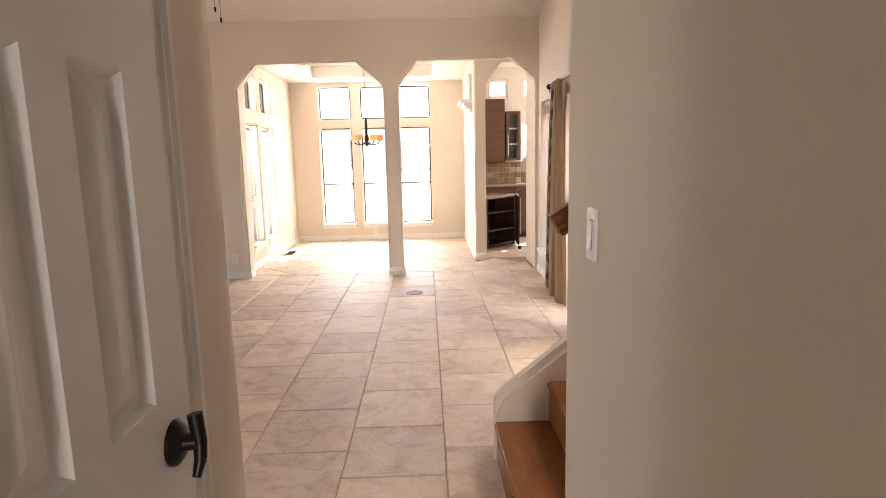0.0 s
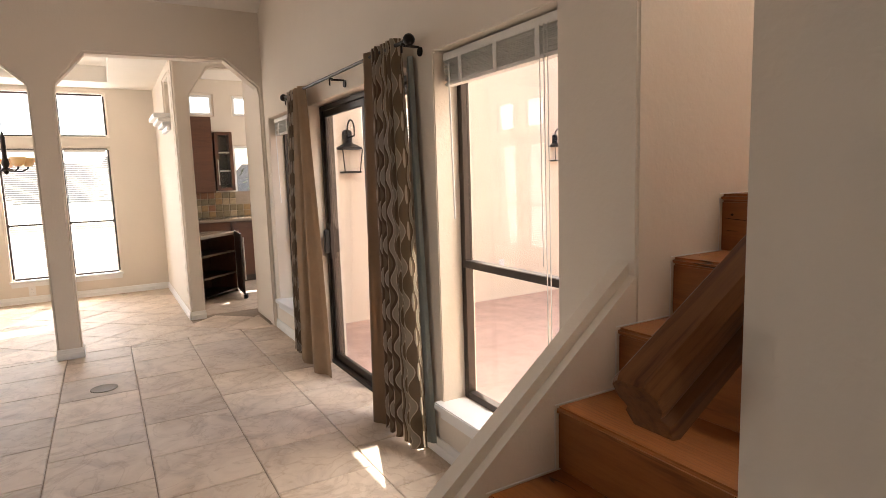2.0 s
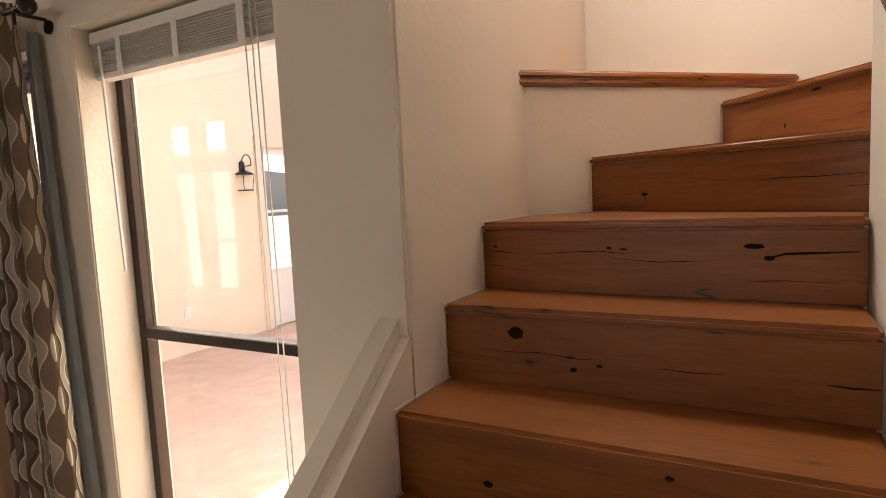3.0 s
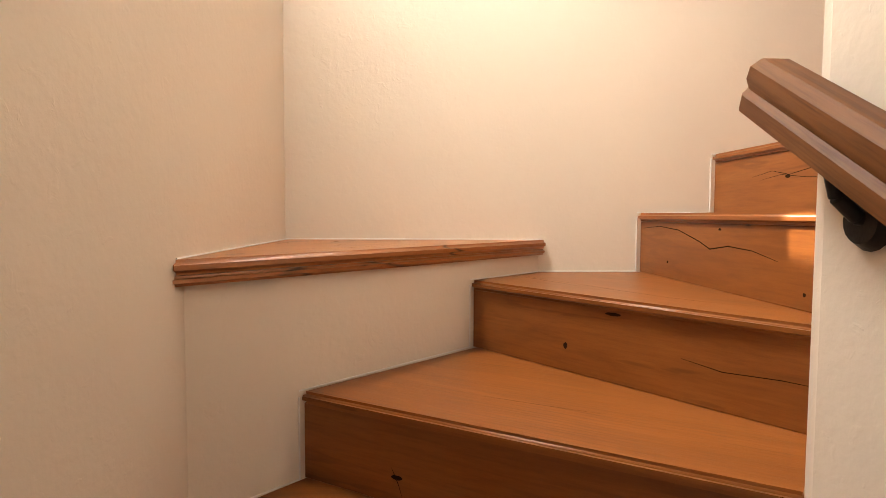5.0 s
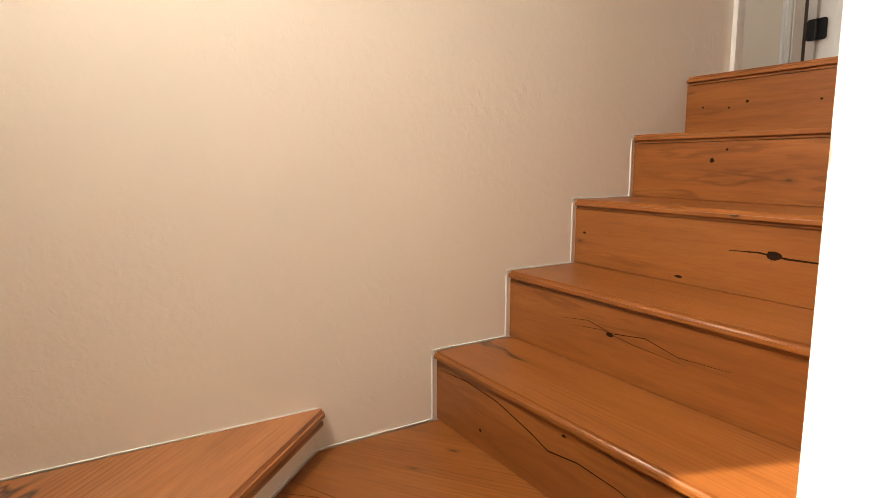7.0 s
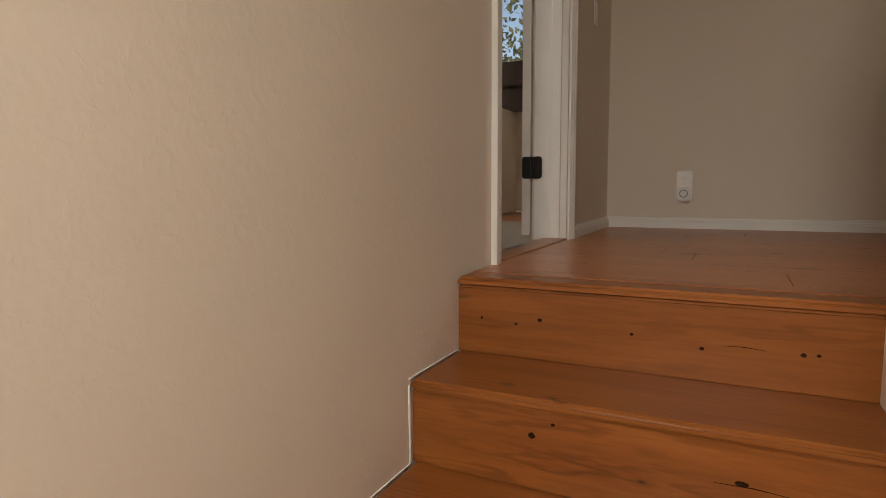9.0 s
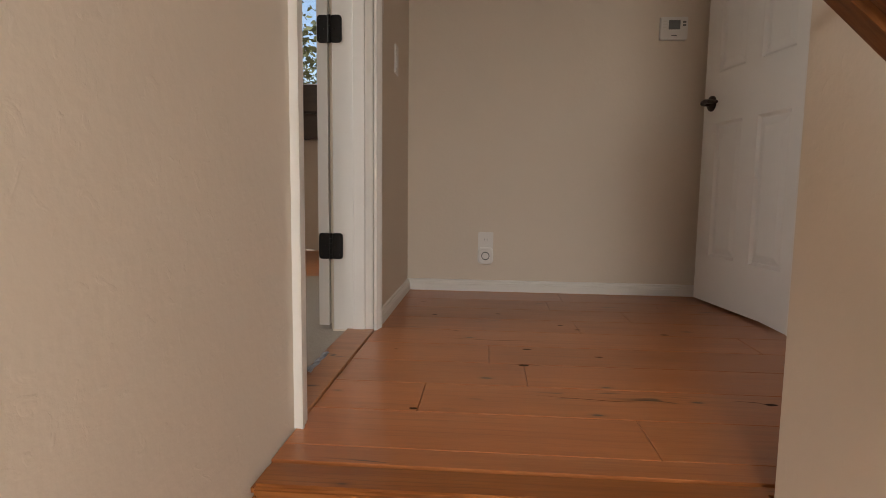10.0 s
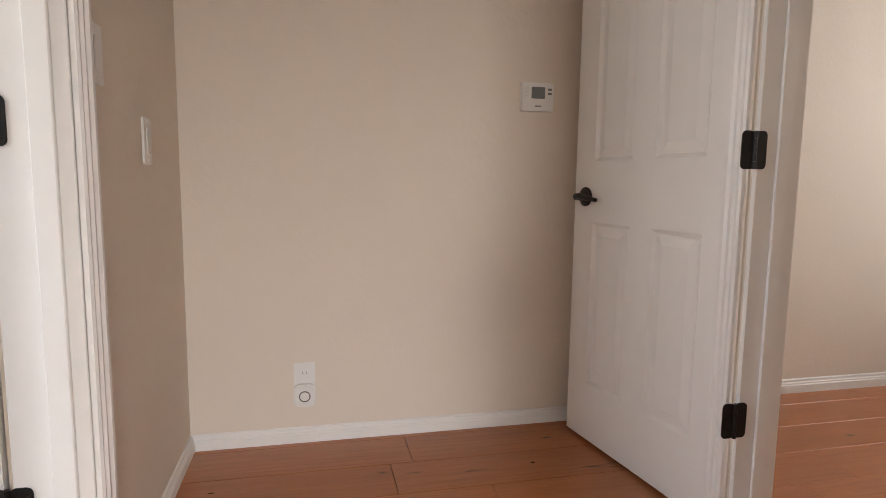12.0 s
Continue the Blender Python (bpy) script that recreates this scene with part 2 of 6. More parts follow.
def plaster_mat(name, base, bump=0.35):
    """Painted wall with a hand-trowelled skin: soft lumps and fine orange peel."""
    m = mat(name, base, 0.75, 0, 0.05, 1.3, 0)
    nt = m.node_tree
    L = nt.links
    b = nt.nodes["Principled BSDF"]
    tc = nt.nodes.new("ShaderNodeTexCoord")
    v = nt.nodes.new("ShaderNodeTexNoise")
    v.inputs["Scale"].default_value = 60
    v.inputs["Detail"].default_value = 5
    L.new(tc.outputs["Object"], v.inputs["Vector"])
    w = nt.nodes.new("ShaderNodeTexNoise")
    w.inputs["Scale"].default_value = 9
    w.inputs["Detail"].default_value = 3
    L.new(tc.outputs["Object"], w.inputs["Vector"])
    ad = nt.nodes.new("ShaderNodeMath")
    ad.operation = 'ADD'
    L.new(v.outputs["Fac"], ad.inputs[0])
    L.new(w.outputs["Fac"], ad.inputs[1])
    # scattered trowel splats
    sp_n = nt.nodes.new("ShaderNodeTexNoise")
    sp_n.inputs["Scale"].default_value = 34
    sp_n.inputs["Detail"].default_value = 3
    sp_n.inputs["Distortion"].default_value = 0.8
    L.new(tc.outputs["Object"], sp_n.inputs["Vector"])
    sp_r = nt.nodes.new("ShaderNodeMapRange")
    sp_r.inputs["From Min"].default_value, sp_r.inputs["From Max"].default_value = 0.60, 0.70
    sp_r.inputs["To Max"].default_value = 0.28
    L.new(sp_n.outputs["Fac"], sp_r.inputs["Value"])
    ad2 = nt.nodes.new("ShaderNodeMath")
    L.new(ad.outputs[0], ad2.inputs[0])
    L.new(sp_r.outputs[0], ad2.inputs[1])
    bp = nt.nodes.new("ShaderNodeBump")
    bp.inputs["Strength"].default_value = bump
    bp.inputs["Distance"].default_value = 0.004
    L.new(ad2.outputs[0], bp.inputs["Height"])
    L.new(bp.outputs["Normal"], b.inputs["Normal"])
    return m


PLASTER = plaster_mat("cream_plaster", (0.74, 0.655, 0.558), 0.22)
CEIL = plaster_mat("ceiling_white", (0.82, 0.77, 0.70), 0.3)
TRIM = mat("white_trim_paint", (0.80, 0.78, 0.75), 0.4, 0, 0.05, 3, 0.05, 40)
DOORW = mat("white_door_paint", (0.78, 0.76, 0.73), 0.42, 0, 0.04, 4, 0.12, 25)
TILE = tile_mat("beige_stone_tile")
GROUT = mat("tan_grout", (0.36, 0.28, 0.21), 0.9, 0, 0.25, 30, 0.3, 200)
OAK = wood_mat("oak_stair", (0.188, 0.058, 0.0135), (0.262, 0.086, 0.0195), (0.335, 0.120, 0.031), 0.36, True, 0.12, 9.0, 0.26, 0.35, 0.60, 0.6)
KNOT = mat("dark_knot", (0.028, 0.011, 0.0045), 0.8, 0, 0.5, 60, 0.4, 150, spec=0.1)
PLANK = wood_mat("oak_plank_floor", (0.345, 0.113, 0.034), (0.40, 0.140, 0.045), (0.46, 0.175, 0.060), 0.3, True, 0.15, 4.0, 0.2, 0.5, 0.62, 0.3)
RAILW = wood_mat("oak_rail", (0.085, 0.029, 0.008), (0.165, 0.060, 0.017), (0.25, 0.104, 0.034), 0.5, False, 0.0, 16, 1.0, 0.2, 0.51, 0.95, 2.4)
SHELFW = wood_mat("oak_shelf", (0.25, 0.09, 0.03), (0.38, 0.15, 0.052), (0.47, 0.21, 0.085))
BRONZE = mat("dark_bronze", (0.035, 0.028, 0.024), 0.38, 0.8, 0.3, 20, 0.1, 90)
BLACKM = mat("black_metal", (0.022, 0.021, 0.021), 0.45, 0.6, 0.3, 25, 0.15, 120)
ALU = mat("bronze_window_frame", (0.055, 0.040, 0.031), 0.4, 0.5, 0.25, 12)
GLASS = glass_mat("window_glass")
BLIND = mat("white_blind", (0.74, 0.71, 0.66), 0.5, 0, 0.08, 8)
PLASTIC = mat("white_plastic", (0.78, 0.76, 0.73), 0.35, 0, 0.03, 10)
GREYP = mat("grey_plastic", (0.18, 0.19, 0.19), 0.3, 0, 0.1, 20)
CHERRY = wood_mat("cherry_cabinet", (0.065, 0.024, 0.012), (0.105, 0.04, 0.02), (0.145, 0.056, 0.028), 0.3, False, 0.4, 16)
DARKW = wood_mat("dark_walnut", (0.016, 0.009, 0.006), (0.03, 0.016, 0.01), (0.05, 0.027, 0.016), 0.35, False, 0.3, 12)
GRANITE = mat("speckled_granite", (0.42, 0.35, 0.27), 0.15, 0, 0.5, 120, second=(0.16, 0.11, 0.08))
STUCCO = mat("pink_stucco", (0.84, 0.71, 0.57), 0.9, 0, 0.1, 2.5, 0.7, 45)
TERRA = mat("terracotta_paving", (0.68, 0.46, 0.36), 0.8, 0, 0.25, 5, 0.3, 40)
CARPET = mat("beige_carpet", (0.46, 0.41, 0.35), 0.95, 0, 0.3, 160, 1.0, 260)
LIN = mat("beige_lining", (0.50, 0.36, 0.23), 0.85, 0, 0.15, 9, 0.3, 300)
LIN2 = mat("brown_lining", (0.27, 0.18, 0.11), 0.85, 0, 0.15, 9, 0.3, 300)
LIN3 = mat("grey_green_lining", (0.34, 0.36, 0.34), 0.85, 0, 0.12, 9, 0.3, 300)
ROCK = mat("pale_rock", (0.42, 0.37, 0.31), 0.9, 0, 0.4, 3, 0.6, 20)
SOIL = mat("dry_ground", (0.36, 0.29, 0.22), 0.95, 0, 0.35, 0.8, 0.5, 6)
LEAF = mat("dry_foliage", (0.11, 0.12, 0.05), 0.7, 0, 0.4, 5)
SEA = mat("blue_haze", (0.22, 0.36, 0.46), 0.9, 0, 0.1, 0.01)


# ---- small tools ----
def box(bm, x0, x1, y0, y1, z0, z1):
    vs = [bm.verts.new((x, y, z)) for x in (x0, x1) for y in (y0, y1) for z in (z0, z1)]
    for f in ((0, 1, 3, 2), (4, 6, 7, 5), (0, 4, 5, 1), (2, 3, 7, 6), (0, 2, 6, 4), (1, 5, 7, 3)):
        bm.faces.new([vs[i] for i in f])
    return vs


def prism(bm, pts, lo, hi, axis='z'):
    """Extrudes a plan polygon along an axis: pts are (x, y) for z, (x, z) for y, (y, z) for x."""
    def at(p, v):
        return {'z': (p[0], p[1], v), 'y': (p[0], v, p[1]), 'x': (v, p[0], p[1])}[axis]
    a = [bm.verts.new(at(p, lo)) for p in pts]
    b = [bm.verts.new(at(p, hi)) for p in pts]
    n = len(pts)
    fs = [bm.faces.new(a), bm.faces.new(b)]
    for i in range(n):
        fs.append(bm.faces.new((a[i], a[(i + 1) % n], b[(i + 1) % n], b[i])))
    return fs


def cyl(bm, p, q, r0, r1=None, seg=12):
    """A round bar from p to q."""
    p, q = Vector(p), Vector(q)
    r1 = r0 if r1 is None else r1
    d = (q - p).normalized()
    u = d.orthogonal().normalized()
    w = d.cross(u)
    rings = []
    for c, r in ((p, r0), (q, r1)):
        rings.append([bm.verts.new(c + (u * math.cos(t) + w * math.sin(t)) * r) for t in [2 * math.pi * i / seg for i in range(seg)]])
    for i in range(seg):
        bm.faces.new((rings[0][i], rings[0][(i + 1) % seg], rings[1][(i + 1) % seg], rings[1][i]))
    bm.faces.new(rings[0][::-1])
    bm.faces.new(rings[1])


def lathe(bm, centre, profile, seg=20, axis='z'):
    """Turns a profile of (radius, height) round an axis through centre."""
    c = Vector(centre)
    rows = []
    for r, h in profile:
        row = []
        for i in range(seg):
            t = 2 * math.pi * i / seg
            a, b = r * math.cos(t), r * math.sin(t)
            row.append(bm.verts.new(c + Vector({'z': (a, b, h), 'y': (a, h, b), 'x': (h, a, b)}[axis])))
        rows.append(row)
    for j in range(len(rows) - 1):
        for i in range(seg):
            bm.faces.new((rows[j][i], rows[j][(i + 1) % seg], rows[j + 1][(i + 1) % seg], rows[j + 1][i]))
    bm.faces.new(rows[0][::-1])
    bm.faces.new(rows[-1])


def sweep(bm, path, section):
    """Sweeps a closed section (side, up) along a path of points."""
    path = [Vector(p) for p in path]
    rows = []
    for i, p in enumerate(path):
        d = (path[min(i + 1, len(path) - 1)] - path[max(i - 1, 0)]).normalized()
        side = d.cross(Vector((0, 0, 1)))
        side = side.normalized() if side.length > 1e-4 else Vector((1, 0, 0))
        up = side.cross(d).normalized()
        rows.append([bm.verts.new(p + side * s + up * u) for s, u in section])
    n = len(section)
    for j in range(len(rows) - 1):
        for i in range(n):
            bm.faces.new((rows[j][i], rows[j][(i + 1) % n], rows[j + 1][(i + 1) % n], rows[j + 1][i]))
    bm.faces.new(rows[0][::-1])
    bm.faces.new(rows[-1])


def soften(bm, width=0.004, segs=2, angle=0.6):
    bmesh.ops.recalc_face_normals(bm, faces=bm.faces)
    es = [e for e in bm.edges if len(e.link_faces) == 2 and e.calc_face_angle(0) > angle]
    bmesh.ops.bevel(bm, geom=es, offset=width, segments=segs, affect='EDGES', clamp_overlap=True)


def mesh_of(name, bm, material, smooth=None):
    bmesh.ops.recalc_face_normals(bm, faces=bm.faces)
    me = bpy.data.meshes.new(name)
    bm.to_mesh(me)
    bm.free()
    me.materials.append(material)
    if smooth is not None:
        me.shade_smooth()
        me.set_sharp_from_angle(angle=radians(smooth))
    return me


def part(name, bm, material, parent, label="", m=None, smooth=None):
    ob = new(name, mesh_of(name, bm, material, smooth))
    ob.parent = parent
    if m is not None:
        ob.matrix_basis = m
    if label:
        tagged(ob, label)
    return ob


def thing(name, label, category, group="", kind="", m=None):
    e = new(name)
    e.empty_display_size = 0.1
    if m is not None:
        e.matrix_basis = m
    return tagged(e, label, category, group, kind)


def structure(name, bm, material, label="", smooth=None, category="wall"):
    return tagged(new(name, mesh_of(name, bm, material, smooth)), label, category, kind="structure")


def wall(name, axis, p0, p1, a0, a1, z0, z1, holes=(), material=None, label="cream painted plaster wall with rounded openings", bevel=0.02):
    """A wall between planes p0 and p1 of an axis, from a0 to a1, with rectangular holes (a0, a1, z0, z1) through it."""
    av = sorted({a0, a1, *[v for h in holes for v in h[:2] if a0 < v < a1]})
    zv = sorted({z0, z1, *[v for h in holes for v in h[2:] if z0 < v < z1]})

    def solid(i, j):
        if not (0 <= i < len(av) - 1 and 0 <= j < len(zv) - 1):
            return False
        a, z = (av[i] + av[i + 1]) / 2, (zv[j] + zv[j + 1]) / 2
        return not any(h[0] < a < h[1] and h[2] < z < h[3] for h in holes)
    bm = bmesh.new()
    cache = {}

    def v(p, i, j):
        key = (p, i, j)
        if key not in cache:
            pos = (p, av[i], zv[j]) if axis == 'x' else (av[i], p, zv[j])
            cache[key] = bm.verts.new(pos)
        return cache[key]
    for i in range(len(av) - 1):
        for j in range(len(zv) - 1):
            if not solid(i, j):
                continue
            for p in (p0, p1):
                bm.faces.new((v(p, i, j), v(p, i + 1, j), v(p, i + 1, j + 1), v(p, i, j + 1)))
            for (di, dj), (c, d) in (((-1, 0), ((i, j), (i, j + 1))), ((1, 0), ((i + 1, j), (i + 1, j + 1))),
                                     ((0, -1), ((i, j), (i + 1, j))), ((0, 1), ((i, j + 1), (i + 1, j + 1)))):
                if not solid(i + di, j + dj):
                    bm.faces.new((v(p0, *c), v(p0, *d), v(p1, *d), v(p1, *c)))
    if bevel and holes:
        bmesh.ops.recalc_face_normals(bm, faces=bm.faces)
        k = 1 if axis == 'x' else 0

        def inner(vt):
            return a0 + 1e-4 < vt.co[k] < a1 - 1e-4 and z0 + 1e-4 < vt.co.z < z1 - 1e-4
        es = [e for e in bm.edges if len(e.link_faces) == 2 and e.calc_face_angle(0) > 0.6 and (inner(e.verts[0]) or inner(e.verts[1]))]
        bmesh.ops.bevel(bm, geom=es, offset=bevel, segments=3, affect='EDGES', clamp_overlap=True)
    return structure(name, bm, material or PLASTER, label, 40)


def clip(poly, x0, x1, y0, y1):
    """The part of a plan polygon inside a rectangle."""
    for k, lim, sign in ((0, x0, 1), (0, x1, -1), (1, y0, 1), (1, y1, -1)):
        outp = []
        for i in range(len(poly)):
            a, b = poly[i - 1], poly[i]
            da, db = sign * (a[k] - lim), sign * (b[k] - lim)
            if (da >= 0) != (db >= 0):
                t = da / (da - db)
                outp.append((a[0] + (b[0] - a[0]) * t, a[1] + (b[1] - a[1]) * t))
            if db >= 0:
                outp.append(b)
        poly = outp
        if len(poly) < 3:
            return []
    return poly


R, G = 0.185, 0.2365
TOP = 14 * R

# ---- large structure ----
bm = bmesh.new()
prism(bm, [(-2.6, -1.5), (4.7, -1.5), (4.7, 13.4), (-2.6, 13.4)], -0.2, -0.008)
structure("floor", bm, GROUT, "tan grout bed under the stone floor tiles", category="floor")
bm = bmesh.new()
prism(bm, [(4.7, 9.77), (7.0, 9.77), (7.0, 13.4), (4.122, 13.4), (4.122, 10.722), (4.7, 10.722)], -0.2, -0.003)
structure("floor_kitchen", bm, TILE, "beige stone kitchen floor", category="floor")
bm = bmesh.new()
prism(bm, [(-400, -400), (400, -400), (400, 400), (-400, 400)], -0.9, -0.6)
structure("ground", bm, SOIL, "dry sandy ground around the house", category="ground")
bm = bmesh.new()
prism(bm, [(4.84, 5.62), (11, 5.62), (11, 9.75), (4.84, 9.75)], -0.25, -0.04)
structure("pavement", bm, TERRA, "terracotta courtyard paving", category="paving")

# wall with chamfered openings and the slim column
bm = bmesh.new()
prism(bm, [(-2.5, 0), (1.25, 0), (1.25, 2.18), (1.47, 2.43), (2.59, 2.44), (2.87, 2.19), (2.885, 2.12), (2.885, 0), (3.06, 0), (3.06, 2.12), (3.07, 2.19),
           (3.285, 2.44), (4.34, 2.46), (4.612, 2.235), (4.625, 2.16), (4.625, 0), (4.68, 0), (4.68, 3.1), (-2.5, 3.1)], 9.735, 9.89, 'y')
soften(bm, 0.018, 3, 0.9)
structure("wall_arches", bm, PLASTER, "cream plaster wall with chamfered openings and a slim column", 40)
# partition to the kitchen
bm = bmesh.new()
prism(bm, [(3.99, 0), (4.135, 0), (4.135, 2.24), (4.33, 2.54), (4.60, 2.55), (4.97, 2.2), (4.97, 0), (7.0, 0), (7.0, 3.1), (3.99, 3.1)], 10.57, 10.72, 'y')
soften(bm, 0.018, 3, 0.9)
structure("wall_kitchen_opening", bm, PLASTER, "cream plaster partition with a chamfered opening", 40)
wall("wall_dining_east", 'x', 3.99, 4.12, 10.735, 12.81, 0, 3.1, [(10.92, 11.5, 2.12, 2.52)], label="cream plaster partition beside the dining room")
wall("wall_dining_north", 'y', 12.81, 12.97, 0.7, 7.0, -0.6, 3.1,
     [(1.605, 2.125, 2.02, 2.545), (2.285, 2.805, 2.02, 2.545), (2.915, 3.435, 2.02, 2.545),
      (1.605, 2.125, 0.28, 1.875), (2.285, 2.805, 0.28, 1.875), (2.915, 3.435, 0.28, 1.875), (4.13, 6.9, -0.5, 3.0)],
     label="cream plaster wall with three tall windows and transoms")
wall("wall_dining_west", 'x', 0.98, 1.15, 9.89, 12.81, -0.6, 3.1,
     [(10.36, 10.86, 2.02, 2.45), (11.02, 11.56, 2.02, 2.45), (10.32, 10.82, 0.3, 1.83), (10.98, 11.56, 0.3, 1.83)],
     label="cream plaster wall with deep window recesses")
wall("wall_kitchen_north", 'y', 13.2, 13.28, 4.12, 7.0, -0.6, 3.1,
     [(4.46, 4.78, 2.36, 2.64), (5.06, 5.40, 2.36, 2.64), (5.02, 6.1, 1.09, 1.92)], label="cream plaster kitchen wall with windows")
# out of view; its opening is added for the kitchen fill lamp
wall("wall_kitchen_east", 'x', 7.0, 7.15, 9.77, 13.36, -0.6, 3.1, [(11.2, 12.6, 0.95, 2.25)], label="cream plaster kitchen wall", bevel=0)
wall("wall_kitchen_west", 'x', 3.99, 4.12, 12.97, 13.36, 0, 3.1, label="cream plaster kitchen wall", bevel=0)
wall("wall_courtyard", 'y', 9.6, 9.765, 4.86, 10.8, -0.6, 3.4, [(8.31, 9.2, -0.04, 2.0)], STUCCO, "pink stucco courtyard wall")
wall("wall_courtyard_east", 'x', 10.8, 11.0, 5.0, 9.765, -0.6, 2.4, (), STUCCO, "pink stucco courtyard wall", 0)
wall("wall_window_side", 'x', 4.66, 4.86, 5.61, 10.57, -0.6, 4.9,
     [(5.755, 6.59, 0.27, 1.945), (6.86, 8.43, -0.02, 1.92), (8.78, 9.6, 0.28, 1.95)], label="cream plaster wall with windows and a sliding door")
wall("wall_stair_north", 'y', 5.41, 5.61, 4.66, 6.41, -0.6, 5.0, [(5.45, 6.005, 3.17, 4.2)], label="cream plaster stairwell wall", bevel=0)
# rounded outer corner beside the half wall
north = bpy.data.objects["wall_stair_north"].data
bm = bmesh.new()
bm.from_mesh(north)
bmesh.ops.recalc_face_normals(bm, faces=bm.faces)
es = [e for e in bm.edges if all(v.co.x < 4.67 and v.co.y < 5.42 for v in e.verts) and abs(e.verts[0].co.z - e.verts[1].co.z) > 0.1]
bmesh.ops.bevel(bm, geom=es, offset=0.008, segments=3, affect='EDGES')
bm.to_mesh(north)
bm.free()
wall("wall_stair_east", 'x', 6.208, 6.36, 1.5, 5.41, 0, 5.0, [(2.33, 3.1, TOP - 0.012, 4.66)], label="cream plaster stairwell wall with a doorway", bevel=0.012)

# wall between foyer and stairs, and the inner wall of the upper flight, with the cut corner at the turn
bm = bmesh.new()
prism(bm, [(3.722, -1.5), (4.5, -1.5), (4.5, 3.335), (3.722, 3.335)], 0, 2.5)
structure("wall_foyer_east", bm, PLASTER, "cream textured plaster wall beside the foyer")
bm = bmesh.new()
prism(bm, [(3.722, 3.335), (5.362, 3.335), (5.345, 4.27), (5.092, 4.53), (3.722, 4.53)], 0, 5.0)
bmesh.ops.recalc_face_normals(bm, faces=bm.faces)
es = [e for e in bm.edges if abs(e.verts[0].co.z - e.verts[1].co.z) > 1 and not (e.verts[0].co.x < 4 and e.verts[0].co.y < 4)]
far = [e for e in es if e.verts[0].co.x > 4]
near = [e for e in es if e.verts[0].co.x < 4]
bmesh.ops.bevel(bm, geom=far, offset=0.02, segments=3, affect='EDGES')
near = [e for e in bm.edges if e.is_valid and abs(e.verts[0].co.z - e.verts[1].co.z) > 1 and e.verts[0].co.x < 4 and e.verts[0].co.y > 4]
bmesh.ops.bevel(bm, geom=near, offset=0.066, segments=6, affect='EDGES')
structure("wall_stair_inner", bm, PLASTER, "cream textured plaster wall round the stair turn", 40)

wall("wall_foyer_west", 'x', 2.8, 2.95, -1.5, 4.13, 0, 2.6, [(3.3, 3.86, 0, 2.03)], label="cream plaster foyer wall with a door", bevel=0.015)
wall("wall_closet", 'y', 3.98, 4.13, 1.2, 2.8, 0, 4.9, label="cream plaster wall", bevel=0)
# opening is unseen, added for the foyer fill lamp
wall("wall_foyer_south", 'y', -1.65, -1.5, -2.6, 4.7, 0, 5.0, [(3.0, 3.6, 0.95, 2.05)], label="cream plaster wall behind the foyer", bevel=0)
# the window opening here is unseen, added for the living-room fill
wall("wall_living_west", 'x', -2.65, -2.5, -1.5, 9.89, 0, 5.0, [(5.4, 7.6, 0.8, 2.4)], label="cream plaster wall with a window", bevel=0)
bm = bmesh.new()
prism(bm, [(2.8, -1.5), (3.72, -1.5), (3.72, 4.13), (2.8, 4.13)], 2.42, 2.55)
structure("ceiling_foyer", bm, CEIL, "white foyer ceiling", category="ceiling")

# vaulted living-room ceiling
bm = bmesh.new()
prism(bm, [(9.92, 2.80), (5.5, 5.0), (-1.65, 5.0), (-1.65, 5.15), (5.5, 5.15), (9.92, 2.95)], -2.65, 4.87, 'x')
box(bm, 4.87, 8.35, -1.65, 5.61, 5.0, 5.15)
structure("ceiling", bm, CEIL, "white vaulted ceiling", category="ceiling")
# dining ceiling with a raised tray
bm = bmesh.new()
X0, X1, Y0, Y1 = 1.62, 3.48, 10.45, 12.3
for a in ((0.9, X0, 9.89, 12.9), (X1, 4.06, 9.89, 12.9), (X0, X1, 9.89, Y0), (X0, X1, Y1, 12.9)):
    box(bm, *a, 2.615, 2.7)
box(bm, X0 - 0.05, X1 + 0.05, Y0 - 0.05, Y1 + 0.05, 2.8, 2.9)
for a in ((X0 - 0.05, X0, Y0, Y1), (X1, X1 + 0.05, Y0, Y1), (X0, X1, Y0 - 0.05, Y0), (X0, X1, Y1, Y1 + 0.05)):
    box(bm, *a, 2.7, 2.8)
structure("ceiling_dining", bm, CEIL, "white tray ceiling", category="ceiling")
bm = bmesh.new()
box(bm, 4.06, 7.1, 9.89, 13.3, 2.86, 2.95)
structure("ceiling_kitchen", bm, CEIL, "white kitchen ceiling", category="ceiling")

# upper floor: slab, walls of landing, hall and the room beyond
bm = bmesh.new()
prism(bm, [(2.6, 0.9), (6.208, 0.9), (6.208, 3.335), (2.6, 3.335)], TOP - 0.2, TOP - 0.012)
structure("floor_landing_slab", bm, DARKW, "subfloor under the landing planks", category="floor")
wall("wall_landing_south", 'y', 1.36, 1.506, 4.65, 6.36, TOP, 5.0, label="cream plaster landing wall", bevel=0)
wall("wall_landing_west", 'x', 4.65, 4.775, 1.506, 3.335, TOP, 5.0, [(2.3, 3.02, TOP, 4.66)], label="cream plaster landing wall with a doorway", bevel=0.01)
wall("wall_hall_south", 'y', 1.27, 1.422, 2.6, 4.65, TOP, 5.0, label="cream plaster hall wall", bevel=0)
wall("wall_hall_west", 'x', 2.5, 2.65, 1.35, 3.335, TOP, 5.0, [(1.8, 2.8, 3.3, 4.6)], label="cream plaster hall wall with an added unseen window", bevel=0)
